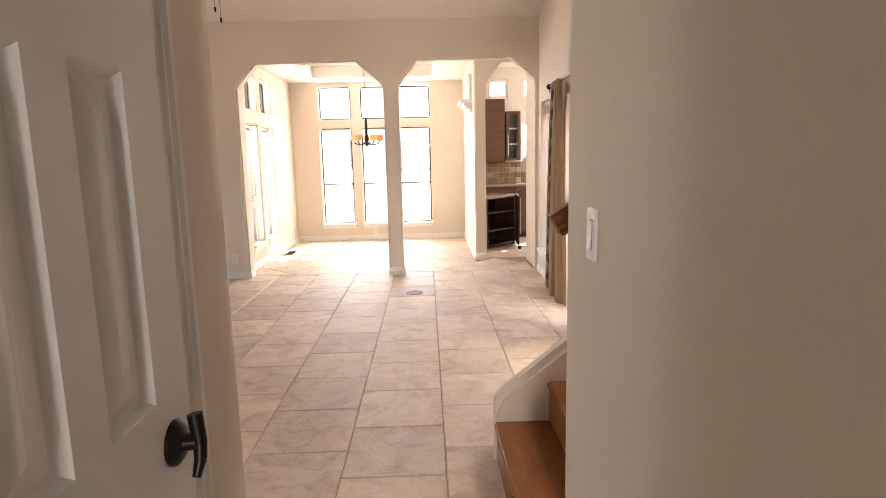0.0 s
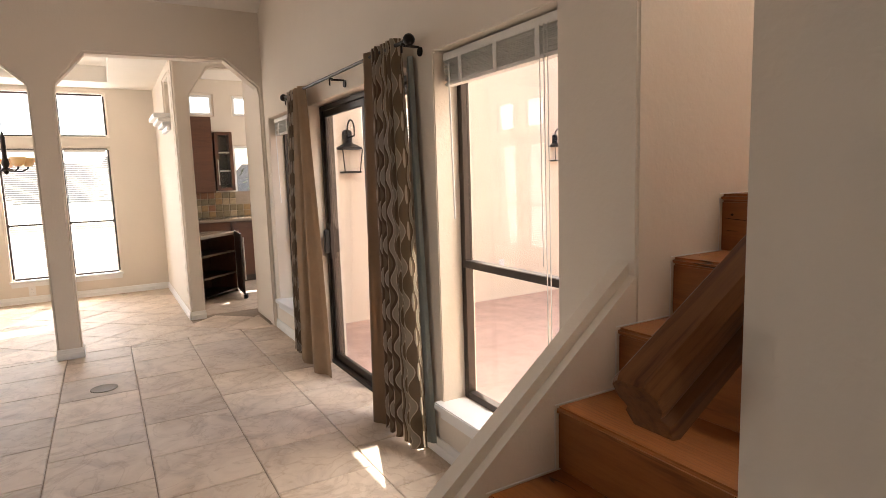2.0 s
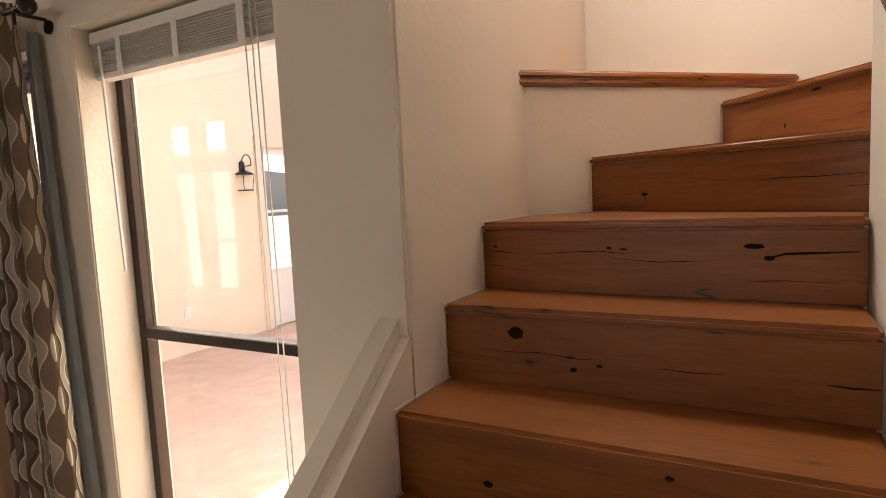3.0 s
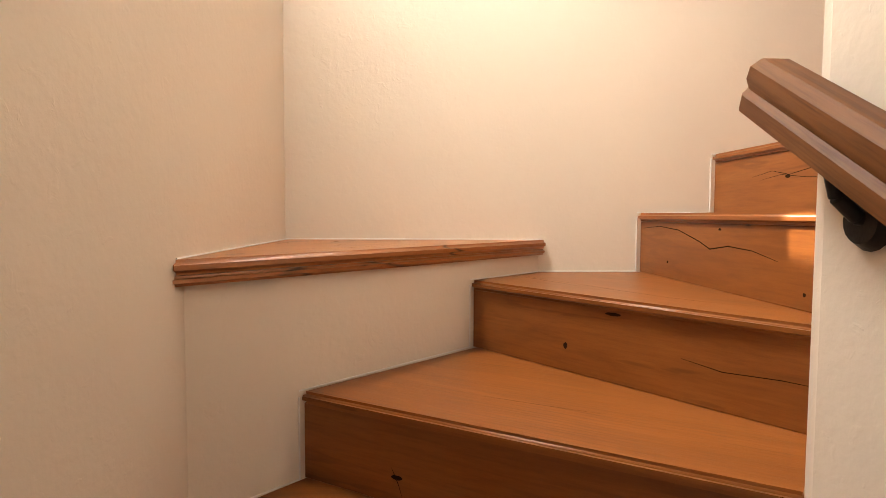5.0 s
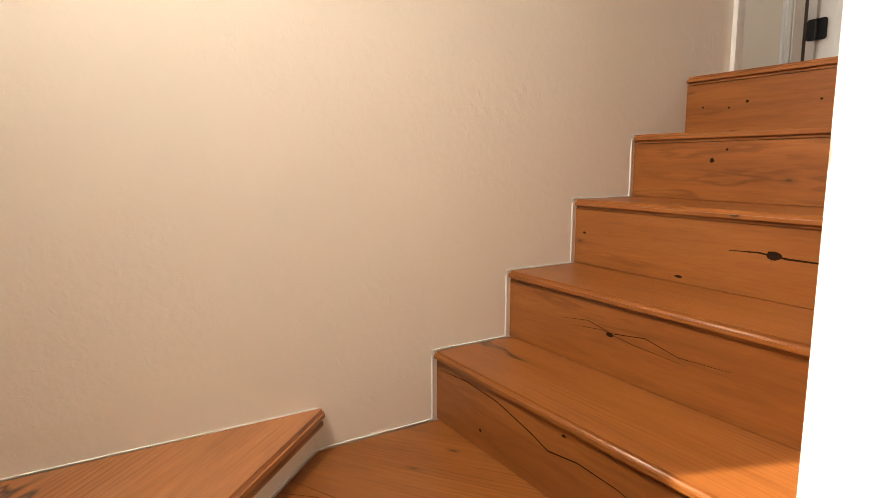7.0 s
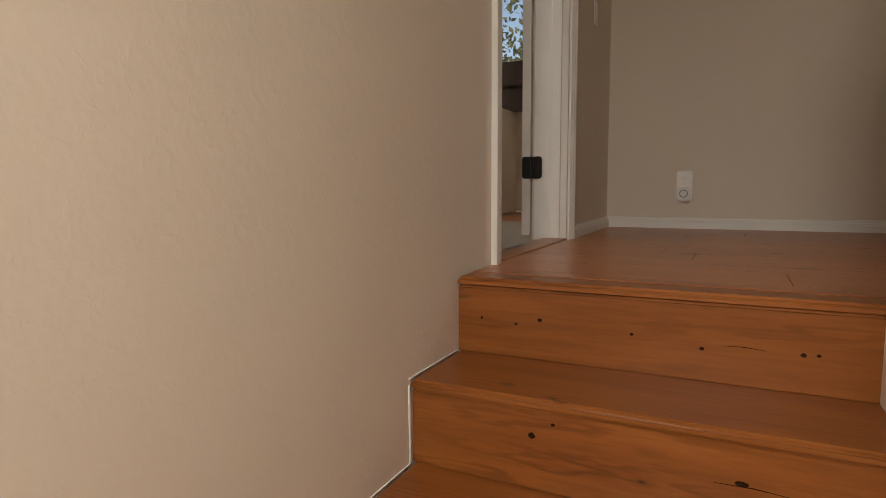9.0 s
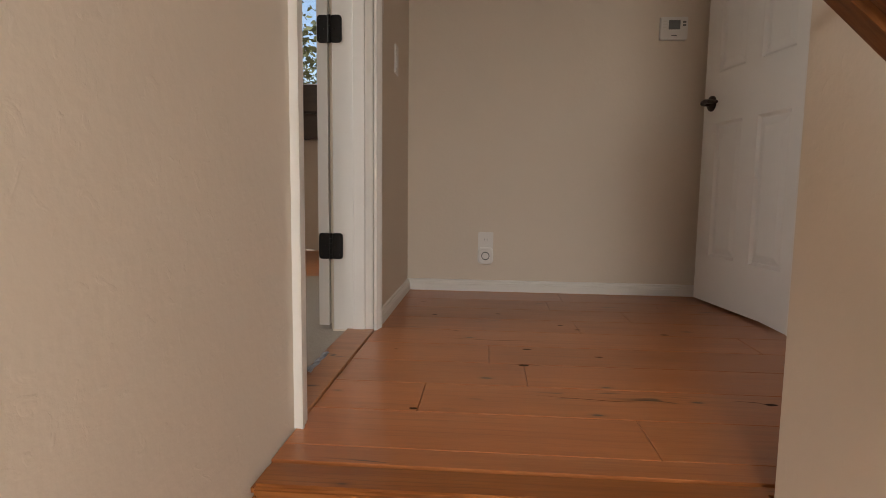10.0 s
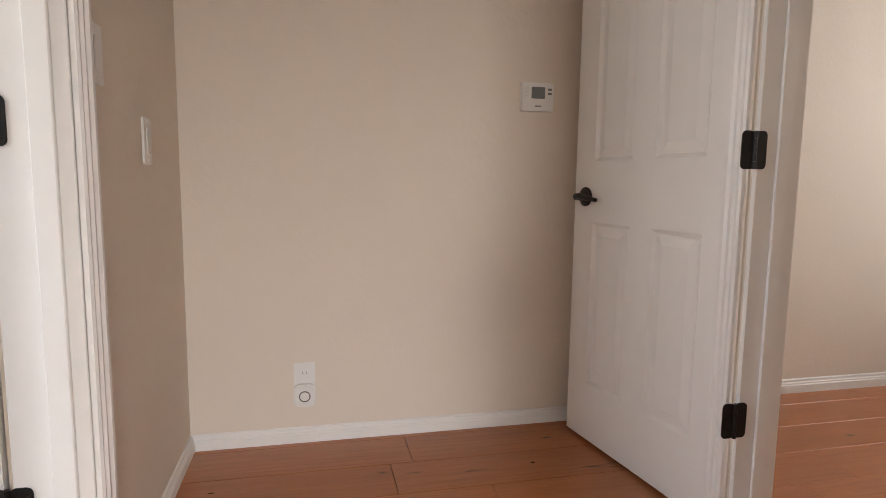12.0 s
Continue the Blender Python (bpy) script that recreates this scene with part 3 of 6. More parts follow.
wall("wall_hall_north", 'y', 3.335, 3.45, 2.6, 3.72, TOP, 5.0, label="cream plaster hall wall", bevel=0)
bm = bmesh.new()
prism(bm, [(6.30, 2.32), (6.30, 3.1), (6.36, 3.1), (6.36, 5.0), (8.2, 5.0), (8.2, 1.16), (6.36, 1.16), (6.36, 2.32)], TOP - 0.15, TOP - 0.004)
structure("floor_carpet", bm, CARPET, "beige cut-pile carpet in the room beyond the landing", category="carpet")
bm = bmesh.new()
box(bm, 6.36, 8.2, -0.1, 1.158, TOP - 0.15, TOP - 0.006)
structure("floor_far_room", bm, PLANK, "oak floor in the far room", category="floor")
wall("wall_bedroom_south", 'y', 1.06, 1.165, 6.36, 8.2, TOP, 5.0, [(6.4, 7.105, TOP, 4.62)], label="cream plaster wall with an inner doorway", bevel=0)
wall("wall_far_room_south", 'y', -0.22, -0.1, 6.36, 8.3, TOP, 5.0, [(6.75, 7.50, 3.82, 4.75)], label="cream plaster wall with a window", bevel=0)
# the second, smaller opening is unseen and added for the far room's fill lamp
wall("wall_bedroom_east", 'x', 8.2, 8.35, -0.22, 5.0, TOP, 5.0, [(2.4, 3.8, 3.4, 4.6), (0.1, 0.8, 3.4, 4.6)], label="cream plaster bedroom wall with windows", bevel=0)
wall("wall_bedroom_north", 'y', 5.0, 5.12, 6.41, 8.35, TOP, 5.0, label="cream plaster bedroom wall", bevel=0)
wall("wall_far_room_west", 'x', 6.25, 6.36, -0.22, 1.36, TOP, 5.0, label="cream plaster wall", bevel=0)

# ---- camera-side structure: half wall of the stairs ----
bm = bmesh.new()
prism(bm, [(3.635, 0), (4.66, 0), (4.66, 1.105), (3.66, 0.305), (3.635, 0.265)], 5.41, 5.503, 'y')
bmesh.ops.recalc_face_normals(bm, faces=bm.faces)
es = [e for e in bm.edges if not all(v.co.x > 4.65 for v in e.verts) and all(v.co.z > 0.01 for v in e.verts)]
inner = [e for e in es if all(v.co.y < 5.45 for v in e.verts)]
outer = [e for e in es if e not in inner]
bmesh.ops.bevel(bm, geom=outer, offset=0.012, segments=3, affect='EDGES')
inner = [e for e in bm.edges if all(v.co.y < 5.4105 and v.co.z > 0.01 for v in e.verts) and not all(v.co.x > 4.65 for v in e.verts) and len(e.link_faces) == 2 and e.calc_face_angle(0) > 0.5]
bmesh.ops.bevel(bm, geom=inner, offset=0.03, segments=6, affect='EDGES')
structure("wall_half_stair", bm, PLASTER, "cream plaster half wall with a sloping top beside the stairs", 40)

# ---- staircase ----
N = {}
for k in range(1, 7):
    N[k] = ((3.629 + G * (k - 1), 5.41), (3.629 + G * (k - 1), 4.537))
N[7] = ((5.047, 5.41), (5.0, 4.537))
N[8] = ((5.587, 5.248), (5.118, 4.50))
N[9] = ((5.972, 4.863), (5.275, 4.345))
for k in range(10, 15):
    N[k] = ((6.207, 4.315 - 0.2335 * (k - 10)), (5.347, 4.30 - 0.2305 * (k - 10)))
N[15] = ((6.207, 3.25), (5.347, 3.25))
BETWEEN_L = {7: [(5.425, 5.41)], 9: [(6.207, 4.628)]}
BETWEEN_R = {7: [(5.092, 4.53)], 9: []}
stairs = thing("staircase", "oak staircase with knotty treads and risers turning to the upper floor", "stairs", kind="structure")


def place_board(name, pts, z0, z1, a, b, material):
    """A board whose own x axis runs from a to b in plan."""
    a, b = Vector((*a, 0)), Vector((*b, 0))
    ux = (b - a).normalized()
    rot = Matrix(((ux.x, -ux.y, 0, a.x), (ux.y, ux.x, 0, a.y), (0, 0, 1, z0), (0, 0, 0, 1)))
    inv = rot.inverted()
    loc = [tuple((inv @ Vector((*p, z0)))[:2]) for p in pts]
    bm = bmesh.new()
    prism(bm, loc, 0, z1 - z0)
    soften(bm, 0.009 if name == "tread" else 0.0015, 3 if name == "tread" else 1)
    return part(name, bm, material, stairs, m=rot, smooth=40)


for k in range(1, 15):
    (lx, ly), (rx, ry) = N[k]
    d = Vector((rx - lx, ry - ly)).normalized()
    back = Vector((-d.y, d.x))
    mid_next = (Vector(N[k + 1][0]) + Vector(N[k + 1][1])) / 2 - (Vector(N[k][0]) + Vector(N[k][1])) / 2
    if back.dot(mid_next) < 0:
        back = -back
    l2, r2 = N[k + 1]
    dn = Vector((r2[0] - l2[0], r2[1] - l2[1])).normalized()
    bn = Vector((-dn.y, dn.x))
    if bn.dot(mid_next) < 0:
        bn = -bn
    o = bn * 0.03
    if k < 14:
        pts = [(lx, ly), *BETWEEN_L.get(k, []), (l2[0] + o.x, l2[1] + o.y), (r2[0] + o.x, r2[1] + o.y), *BETWEEN_R.get(k, []), (rx, ry)]
    else:
        pts = [(lx, ly), (6.207, 3.29), (5.30, 3.29), (5.30, 3.333), (5.347, 3.333), (rx, ry)]
    place_board("tread", pts, k * R - 0.026, k * R, (lx, ly), (rx, ry), OAK)
    s = back * 0.013
    e = back * 0.033
    rp = [(lx + s.x, ly + s.y), (rx + s.x, ry + s.y), (rx + e.x, ry + e.y), (lx + e.x, ly + e.y)]
    place_board("riser", rp, (k - 1) * R, k * R - 0.0265, (lx, ly), (rx, ry), OAK)

# knots and drying checks in the risers: step, place along the board, height, length, thickness
def knot_mesh(w, h, seed):
    """A thin dark lens with an uneven rim, in its own xz plane."""
    rg = random.Random(seed)
    bm = bmesh.new()
    n = 14
    rim = []
    for i in range(n):
        a = 2 * math.pi * i / n
        q = rg.uniform(0.86, 1.08)
        rim.append(bm.verts.new((w / 2 * math.cos(a) * q, 0, h / 2 * math.sin(a) * q)))
    mid_v = bm.verts.new((0, 0.0004, 0))
    for i in range(n):
        bm.faces.new((rim[i], rim[(i + 1) % n], mid_v))
    return bm


def check_mesh(pts, width):
    """A tapering crack along a line of (x, z) points."""
    bm = bmesh.new()
    n = len(pts) - 1
    rows = []
    for i, (x, z) in enumerate(pts):
        hw = width * 0.36 * (0.25 + 0.75 * math.sin(math.pi * (i + 0.15) / (n + 0.3)))
        rows.append((bm.verts.new((x, 0, z - hw)), bm.verts.new((x, 0, z + hw))))
    for a, b in zip(rows, rows[1:]):
        bm.faces.new((a[0], b[0], b[1], a[1]))
    return bm


RISERS = [o for o in stairs.children if o.name.startswith("riser")]
RISERS.sort(key=lambda o: o.matrix_basis.translation.z)


def riser_face(k):
    """Own frame of a riser's front face: the side that looks down the flight."""
    ob = RISERS[k - 1]
    front = min(ob.data.vertices, key=lambda v: abs(v.co.y)).co.y
    return ob, Matrix.Translation((0, front + (-0.0005 if front > 0 else 0.0005), 0))


KNOTS = [(4, 0.63, 0.12, 0.028, 0.02), (5, 0.21, 0.06, 0.022, 0.014), (5, 0.55, 0.14, 0.016, 0.010),
         (6, 0.184, 0.125, 0.040, 0.030), (6, 0.377, 0.064, 0.014, 0.007), (6, 0.319, 0.050, 0.016, 0.010), (6, 0.31, 0.078, 0.02, 0.005),
         (7, 0.67, 0.122, 0.044, 0.013), (7, 0.70, 0.096, 0.022, 0.012), (7, 0.038, 0.118, 0.012, 0.008), (7, 0.352, 0.116, 0.013, 0.008), (7, 0.387, 0.113, 0.02, 0.005),
         (8, 0.232, 0.053, 0.026, 0.010), (9, 0.444, 0.150, 0.042, 0.008), (9, 0.318, 0.060, 0.012, 0.016), (10, 0.463, 0.145, 0.012, 0.006), (10, 0.194, 0.046, 0.010, 0.008), (10, 0.76, 0.03, 0.009, 0.008),
         (11, 0.355, 0.094, 0.022, 0.010), (12, 0.572, 0.096, 0.034, 0.020), (12, 0.35, 0.016, 0.022, 0.007), (12, 0.039, 0.091, 0.012, 0.007),
         (13, 0.262, 0.108, 0.014, 0.013), (13, 0.303, 0.136, 0.008, 0.007), (13, 0.622, 0.092, 0.022, 0.010),
         (14, 0.205, 0.094, 0.011, 0.009), (14, 0.148, 0.080, 0.008, 0.006), (14, 0.408, 0.083, 0.008, 0.007), (14, 0.546, 0.068, 0.010, 0.008), (14, 0.723, 0.076, 0.011, 0.009), (14, 0.748, 0.078, 0.008, 0.006), (14, 0.062, 0.087, 0.008, 0.006)]
CHECKS = [(6, [(0.09, 0.080), (0.17, 0.078), (0.24, 0.083), (0.33, 0.076), (0.38, 0.079)], 0.0022), (6, [(0.50, 0.072), (0.56, 0.070), (0.62, 0.073)], 0.003), (6, [(0.79, 0.072), (0.83, 0.070), (0.87, 0.072)], 0.006),
          (7, [(0.69, 0.094), (0.73, 0.106), (0.78, 0.108), (0.86, 0.112)], 0.008), (7, [(0.156, 0.098), (0.24, 0.104), (0.326, 0.108), (0.40, 0.101)], 0.003), (7, [(0.36, 0.090), (0.47, 0.083), (0.58, 0.088)], 0.003),
          (7, [(0.01, 0.106), (0.06, 0.103), (0.09, 0.102)], 0.004), (7, [(0.02, 0.066), (0.06, 0.066)], 0.004), (8, [(0.60, 0.080), (0.66, 0.084), (0.75, 0.083), (0.854, 0.087)], 0.0035), (8, [(0.22, 0.07), (0.236, 0.04), (0.245, 0.015)], 0.006), (8, [(0.80, 0.058), (0.86, 0.06)], 0.003),
          (10, [(0.021, 0.138), (0.14, 0.146), (0.256, 0.138), (0.37, 0.112), (0.42, 0.096), (0.50, 0.107), (0.593, 0.102), (0.68, 0.086)], 0.0045),
          (12, [(0.473, 0.096), (0.54, 0.099), (0.60, 0.093), (0.66, 0.093), (0.72, 0.09)], 0.006), (12, [(0.565, 0.07), (0.572, 0.10), (0.575, 0.135)], 0.003), (13, [(0.58, 0.086), (0.64, 0.088), (0.70, 0.084)], 0.003), (14, [(0.58, 0.078), (0.62, 0.080), (0.66, 0.077)], 0.0025),
          (9, [(0.60, 0.085), (0.68, 0.075), (0.78, 0.082), (0.85, 0.082)], 0.0025),
          (11, [(0.20, 0.10), (0.29, 0.112), (0.36, 0.098), (0.45, 0.110), (0.53, 0.092), (0.64, 0.096)], 0.0025), (11, [(0.24, 0.09), (0.33, 0.10), (0.42, 0.088), (0.55, 0.08)], 0.002)]
for i, (k, x, z, w, h) in enumerate(KNOTS):
    ob, m = riser_face(k)
    part("knot", knot_mesh(w, h, i), KNOT, ob, m=m @ Matrix.Translation((x, 0, z)))
for k, pts, w in CHECKS:
    ob, m = riser_face(k)
    part("drying_check", check_mesh(pts, w), KNOT, ob, m=m)

# long checks in the treads
for k, w, pts in ((9, 0.003, [(6.152, 4.736), (5.925, 4.619), (5.738, 4.526), (5.634, 4.469), (5.565, 4.416), (5.493, 4.331)]), (9, 0.0035, [(6.088, 4.763), (6.023, 4.69), (5.922, 4.641), (5.826, 4.6)]), (8, 0.0035, [(5.543, 4.874), (5.491, 4.78), (5.46, 4.722), (5.431, 4.668)]), (6, 0.004, [(4.887, 5.391), (4.911, 5.351)])):
    part("drying_check", check_mesh([(x - pts[0][0], pts[0][1] - y) for x, y in pts], w), KNOT, stairs, m=pose(*pts[0], k * R + 0.0004, 90, 0, 0))

# diagonal low wall and triangular shelf in the corner of the turn
bm = bmesh.new()
prism(bm, [(5.425, 5.41), (6.207, 4.628), (6.207, 5.41)], 1.0, 1.718)
structure("wall_corner_ledge", bm, PLASTER, "cream plaster ledge wall across the stair corner")
shelf = thing("corner_shelf", "triangular oak shelf with a double rounded edge in the stair corner", "shelf")
rot45 = pose(5.36, 5.42, 1.70, 0, 0, math.degrees(math.atan2(4.58 - 5.42, 6.2 - 5.36)))
for i, (z0, z1, out, nm, mm) in enumerate(((0.019, 0.037, 0.010, "lower_edge", SHELFW), (0.0385, 0.065, 0.016, "board", SHELFW))):
    bm = bmesh.new()
    inv = rot45.inverted()
    tri = [inv @ Vector((5.395, 5.409, 1.7)), inv @ Vector((6.206, 4.616, 1.7)), inv @ Vector((6.206, 5.409, 1.7))]
    pts = [(tri[0].x - 0.02, tri[0].y - out), (tri[1].x + 0.005, tri[1].y - out), (tri[1].x + 0.012, tri[1].y + 0.0), (tri[2].x, tri[2].y), (tri[0].x - 0.01, tri[0].y)]
    prism(bm, pts, z0, z1)
    soften(bm, 0.010, 3)
    part(nm, bm, mm, shelf, m=rot45, smooth=45)

for w, pts in ((0.005, [(5.683, 5.268), (5.743, 5.169), (5.851, 5.046)]), (0.004, [(5.822, 5.126), (5.871, 5.048), (5.922, 4.998)])):
    part("drying_check", check_mesh([(x - pts[0][0], pts[0][1] - y) for x, y in pts], w), KNOT, shelf, m=pose(*pts[0], 1.7654, 90, 0, 0))
for x, y, w, h in ((5.964, 5.361, 0.045, 0.012), (5.862, 5.197, 0.04, 0.008), (6.048, 5.235, 0.03, 0.01)):
    part("knot", knot_mesh(w, h, 90), KNOT, shelf, m=pose(x, y, 1.7654, 90, 0, -45))

# caulk line where treads and risers meet the plaster
bm = bmesh.new()
for k in range(1, 14):
    line = [N[k][0], *BETWEEN_L.get(k, []), N[k + 1][0]]
    for p, q in zip(line, line[1:]):
        cyl(bm, (*p, k * R + 0.001), (*q, k * R + 0.001), 0.0022, None, 5)
    cyl(bm, (*N[k][0], (k - 1) * R), (*N[k][0], k * R - 0.012), 0.0022, None, 5)
for p, q in (((5.395, 5.409), (6.206, 5.409)), ((6.206, 5.409), (6.206, 4.62))):
    cyl(bm, (*p, 1.766), (*q, 1.766), 0.0022, None, 5)
structure("trim_caulk", bm, TRIM, "thin white caulk line along the stairs", None, "trim")

# ---- handrails ----
SECTION = [(-0.024, -0.032), (0.024, -0.032), (0.026, -0.012), (0.020, -0.004), (0.027, 0.008), (0.027, 0.024), (0.016, 0.034), (-0.016, 0.034), (-0.027, 0.024), (-0.027, 0.008), (-0.020, -0.004), (-0.026, -0.012)]


def handrail(start, end, wall_dir, brackets, gap=0.045):
    """A moulded rail from start to end on iron brackets fixed to the wall, which lies along wall_dir."""
    e = thing("handrail", "moulded brown oak handrail on black iron wall brackets", "handrail", "stair handrails")
    s, t = Vector(start), Vector(end)
    ux = (t - s).normalized()
    side = ux.cross(Vector((0, 0, 1))).normalized()
    up = side.cross(ux)
    rot = Matrix(((ux.x, side.x, up.x, s.x), (ux.y, side.y, up.y, s.y), (ux.z, side.z, up.z, s.z), (0, 0, 0, 1)))
    bm = bmesh.new()
    ln = (t - s).length
    rows = []
    for x, k in ((0, 0.92), (0.006, 1.0), (ln - 0.006, 1.0), (ln, 0.92)):
        rows.append([bm.verts.new((x, a * k, b * k)) for a, b in SECTION])
    n = len(SECTION)
    for j in range(3):
        for i in range(n):
            bm.faces.new((rows[j][i], rows[j][(i + 1) % n], rows[j + 1][(i + 1) % n], rows[j + 1][i]))
    bm.faces.new(rows[0][::-1])
    bm.faces.new(rows[-1])
    part("rail", bm, RAILW, e, m=rot, smooth=35)
    wd = Vector(wall_dir)
    for f in brackets:
        p = s.lerp(t, f) - up * 0.034
        bm = bmesh.new()
        pts = [p, p - Vector((0, 0, 0.03)) + wd * 0.008, p - Vector((0, 0, 0.05)) + wd * gap * 0.66, p - Vector((0, 0, 0.055)) + wd * gap]
        for a, b in zip(pts, pts[1:]):
            cyl(bm, a, b, 0.0085, None, 10)
        c = pts[-1]
        cyl(bm, c - wd * 0.012, c, 0.024, 0.032, 18)
        part("bracket", bm, BLACKM, e, "black iron bracket", smooth=40)
    return e


handrail((3.712, 4.575, 1.165), (5.122, 4.578, 2.004), (0, -1, 0), (0.16, 0.9))
handrail((5.437, 4.51, 2.595), (5.437, 3.40, 3.469), (-1, 0, 0), (0.28, 0.935), 0.089)


# ---- baseboards ----
def baseboard(name, pts, h=0.085, t=0.014, z=0.0):
    """A moulded skirting along a line of plan points, standing t off the wall to the line's left side."""
    bm = bmesh.new()
    prof = [(0, 0), (t, 0), (t, h * 0.55), (t * 0.75, h * 0.62), (t * 0.75, h * 0.7), (t * 0.5, h * 0.78), (t * 0.45, h * 0.93), (0, h)]
    for (xa, ya), (xb, yb) in zip(pts, pts[1:]):
        d = Vector((xb - xa, yb - ya)).normalized()
        nrm = Vector((-d.y, d.x))
        a = [bm.verts.new((xa + nrm.x * s, ya + nrm.y * s, z + u)) for s, u in prof]
        b = [bm.verts.new((xb + nrm.x * s, yb + nrm.y * s, z + u)) for s, u in prof]
        for i in range(len(prof)):
            j = (i + 1) % len(prof)
            bm.faces.new((a[i], a[j], b[j], b[i]))
        bm.faces.new(a)
        bm.faces.new(b)
    return structure(name, bm, TRIM, "white moulded baseboard", 30, "baseboard")


baseboard("baseboard_living", [(1.25, 9.733), (-2.5, 9.733)])
baseboard("baseboard_pier", [(1.252, 9.89), (1.252, 9.733)])
baseboard("baseboard_dining_north", [(3.99, 12.808), (1.15, 12.808)])
baseboard("baseboard_dining_west", [(1.152, 12.8), (1.152, 9.89)])
baseboard("baseboard_dining_east", [(3.988, 10.57), (3.988, 12.8)])
baseboard("baseboard_partition", [(4.135, 10.568), (3.99, 10.568)])
baseboard("baseboard_column", [(3.062, 9.733), (2.883, 9.733)])
baseboard("baseboard_column_side", [(3.062, 9.89), (3.062, 9.733)])
baseboard("baseboard_window_wall", [(4.658, 5.56), (4.658, 6.86)])
baseboard("baseboard_window_wall_far", [(4.658, 8.45), (4.658, 9.733)])
baseboard("baseboard_landing_south", [(4.775, 1.508), (6.208, 1.508)], 0.054, 0.013, TOP)
baseboard("baseboard_landing_west", [(4.777, 2.24), (4.777, 1.51)], 0.054, 0.013, TOP)
baseboard("baseboard_landing_east", [(6.206, 1.51), (6.206, 2.24)], 0.054, 0.013, TOP)
baseboard("baseboard_hall", [(2.6, 1.424), (4.65, 1.424)], 0.062, 0.014, TOP)


# ---- windows ----
def window(name, axis, plane, a0, a1, z0, z1, inward, frame_mat=None, meeting=None, bar=0.032, depth=0.045, label="dark-framed window with clear glass"):
    """A framed window in an opening; inward is +1 or -1, the side of the room along the axis."""
    e = thing(name, label, "window", kind="structure")
    fm = frame_mat or ALU

    def b(nm, aa, ab, za, zb, d0, d1, mt, lab="", shadow=True):
        bm = bmesh.new()
        p0, p1 = sorted((plane + inward * d0, plane + inward * d1))
        if axis == 'x':
            box(bm, p0, p1, aa, ab, za, zb)
        else:
            box(bm, aa, ab, p0, p1, za, zb)
        if mt is not GLASS:
            soften(bm, 0.003, 1)
        o = part(nm, bm, mt, e, lab)
        o.visible_shadow = shadow
        return o
    b("frame", a0, a0 + bar, z0, z1, 0, depth, fm)
    b("frame", a1 - bar, a1, z0, z1, 0, depth, fm)
    b("frame", a0 + bar, a1 - bar, z0, z0 + bar, 0, depth, fm)
    b("frame", a0 + bar, a1 - bar, z1 - bar, z1, 0, depth, fm)
    if meeting:
        b("meeting_rail", a0 + bar, a1 - bar, meeting - 0.018, meeting + 0.018, 0.002, depth + 0.004, fm)
        b("pane", a0 + bar, a1 - bar, z0 + bar, meeting - 0.018, 0.02, 0.024, GLASS, "", False)
        b("pane", a0 + bar, a1 - bar, meeting + 0.018, z1 - bar, 0.012, 0.016, GLASS, "", False)
    else:
        b("pane", a0 + bar, a1 - bar, z0 + bar, z1 - bar, 0.018, 0.022, GLASS, "", False)
    return e


def sill(axis, face, a0, a1, z, inward, depth_in, over=0.03, t=0.028):
    bm = bmesh.new()
    p0, p1 = sorted((face - inward * depth_in, face + inward * over))
    if axis == 'x':
        box(bm, p0, p1, a0 - 0.03, a1 + 0.03, z - t, z)
        q0, q1 = sorted((face + inward * 0.001, face + inward * 0.014))
        box(bm, q0, q1, a0 - 0.015, a1 + 0.015, z - t - 0.05, z - t - 0.001)
    else:
        box(bm, a0 - 0.03, a1 + 0.03, p0, p1, z - t, z)
        q0, q1 = sorted((face + inward * 0.001, face + inward * 0.014))
        box(bm, a0 - 0.015, a1 + 0.015, q0, q1, z - t - 0.05, z - t - 0.001)
    soften(bm, 0.005, 2)
    return structure("trim_window_sill", bm, TRIM, "white painted window sill", 40, "sill")


SLAT = bpy.data.materials.new("blind_slat")
SLAT.use_nodes = True
_b = SLAT.node_tree.nodes["Principled BSDF"]
_b.inputs["Base Color"].default_value = (0.82, 0.79, 0.74, 1)
_b.inputs["Roughness"].default_value = 0.5
_t = SLAT.node_tree.nodes.new("ShaderNodeBsdfTranslucent")
_t.inputs["Color"].default_value = (0.8, 0.77, 0.7, 1)
_m = SLAT.node_tree.nodes.new("ShaderNodeMixShader")
_m.inputs[0].default_value = 0.4
SLAT.node_tree.links.new(_b.outputs[0], _m.inputs[1])
SLAT.node_tree.links.new(_t.outputs[0], _m.inputs[2])
SLAT.node_tree.links.new(_m.outputs[0], SLAT.node_tree.nodes["Material Output"].inputs["Surface"])


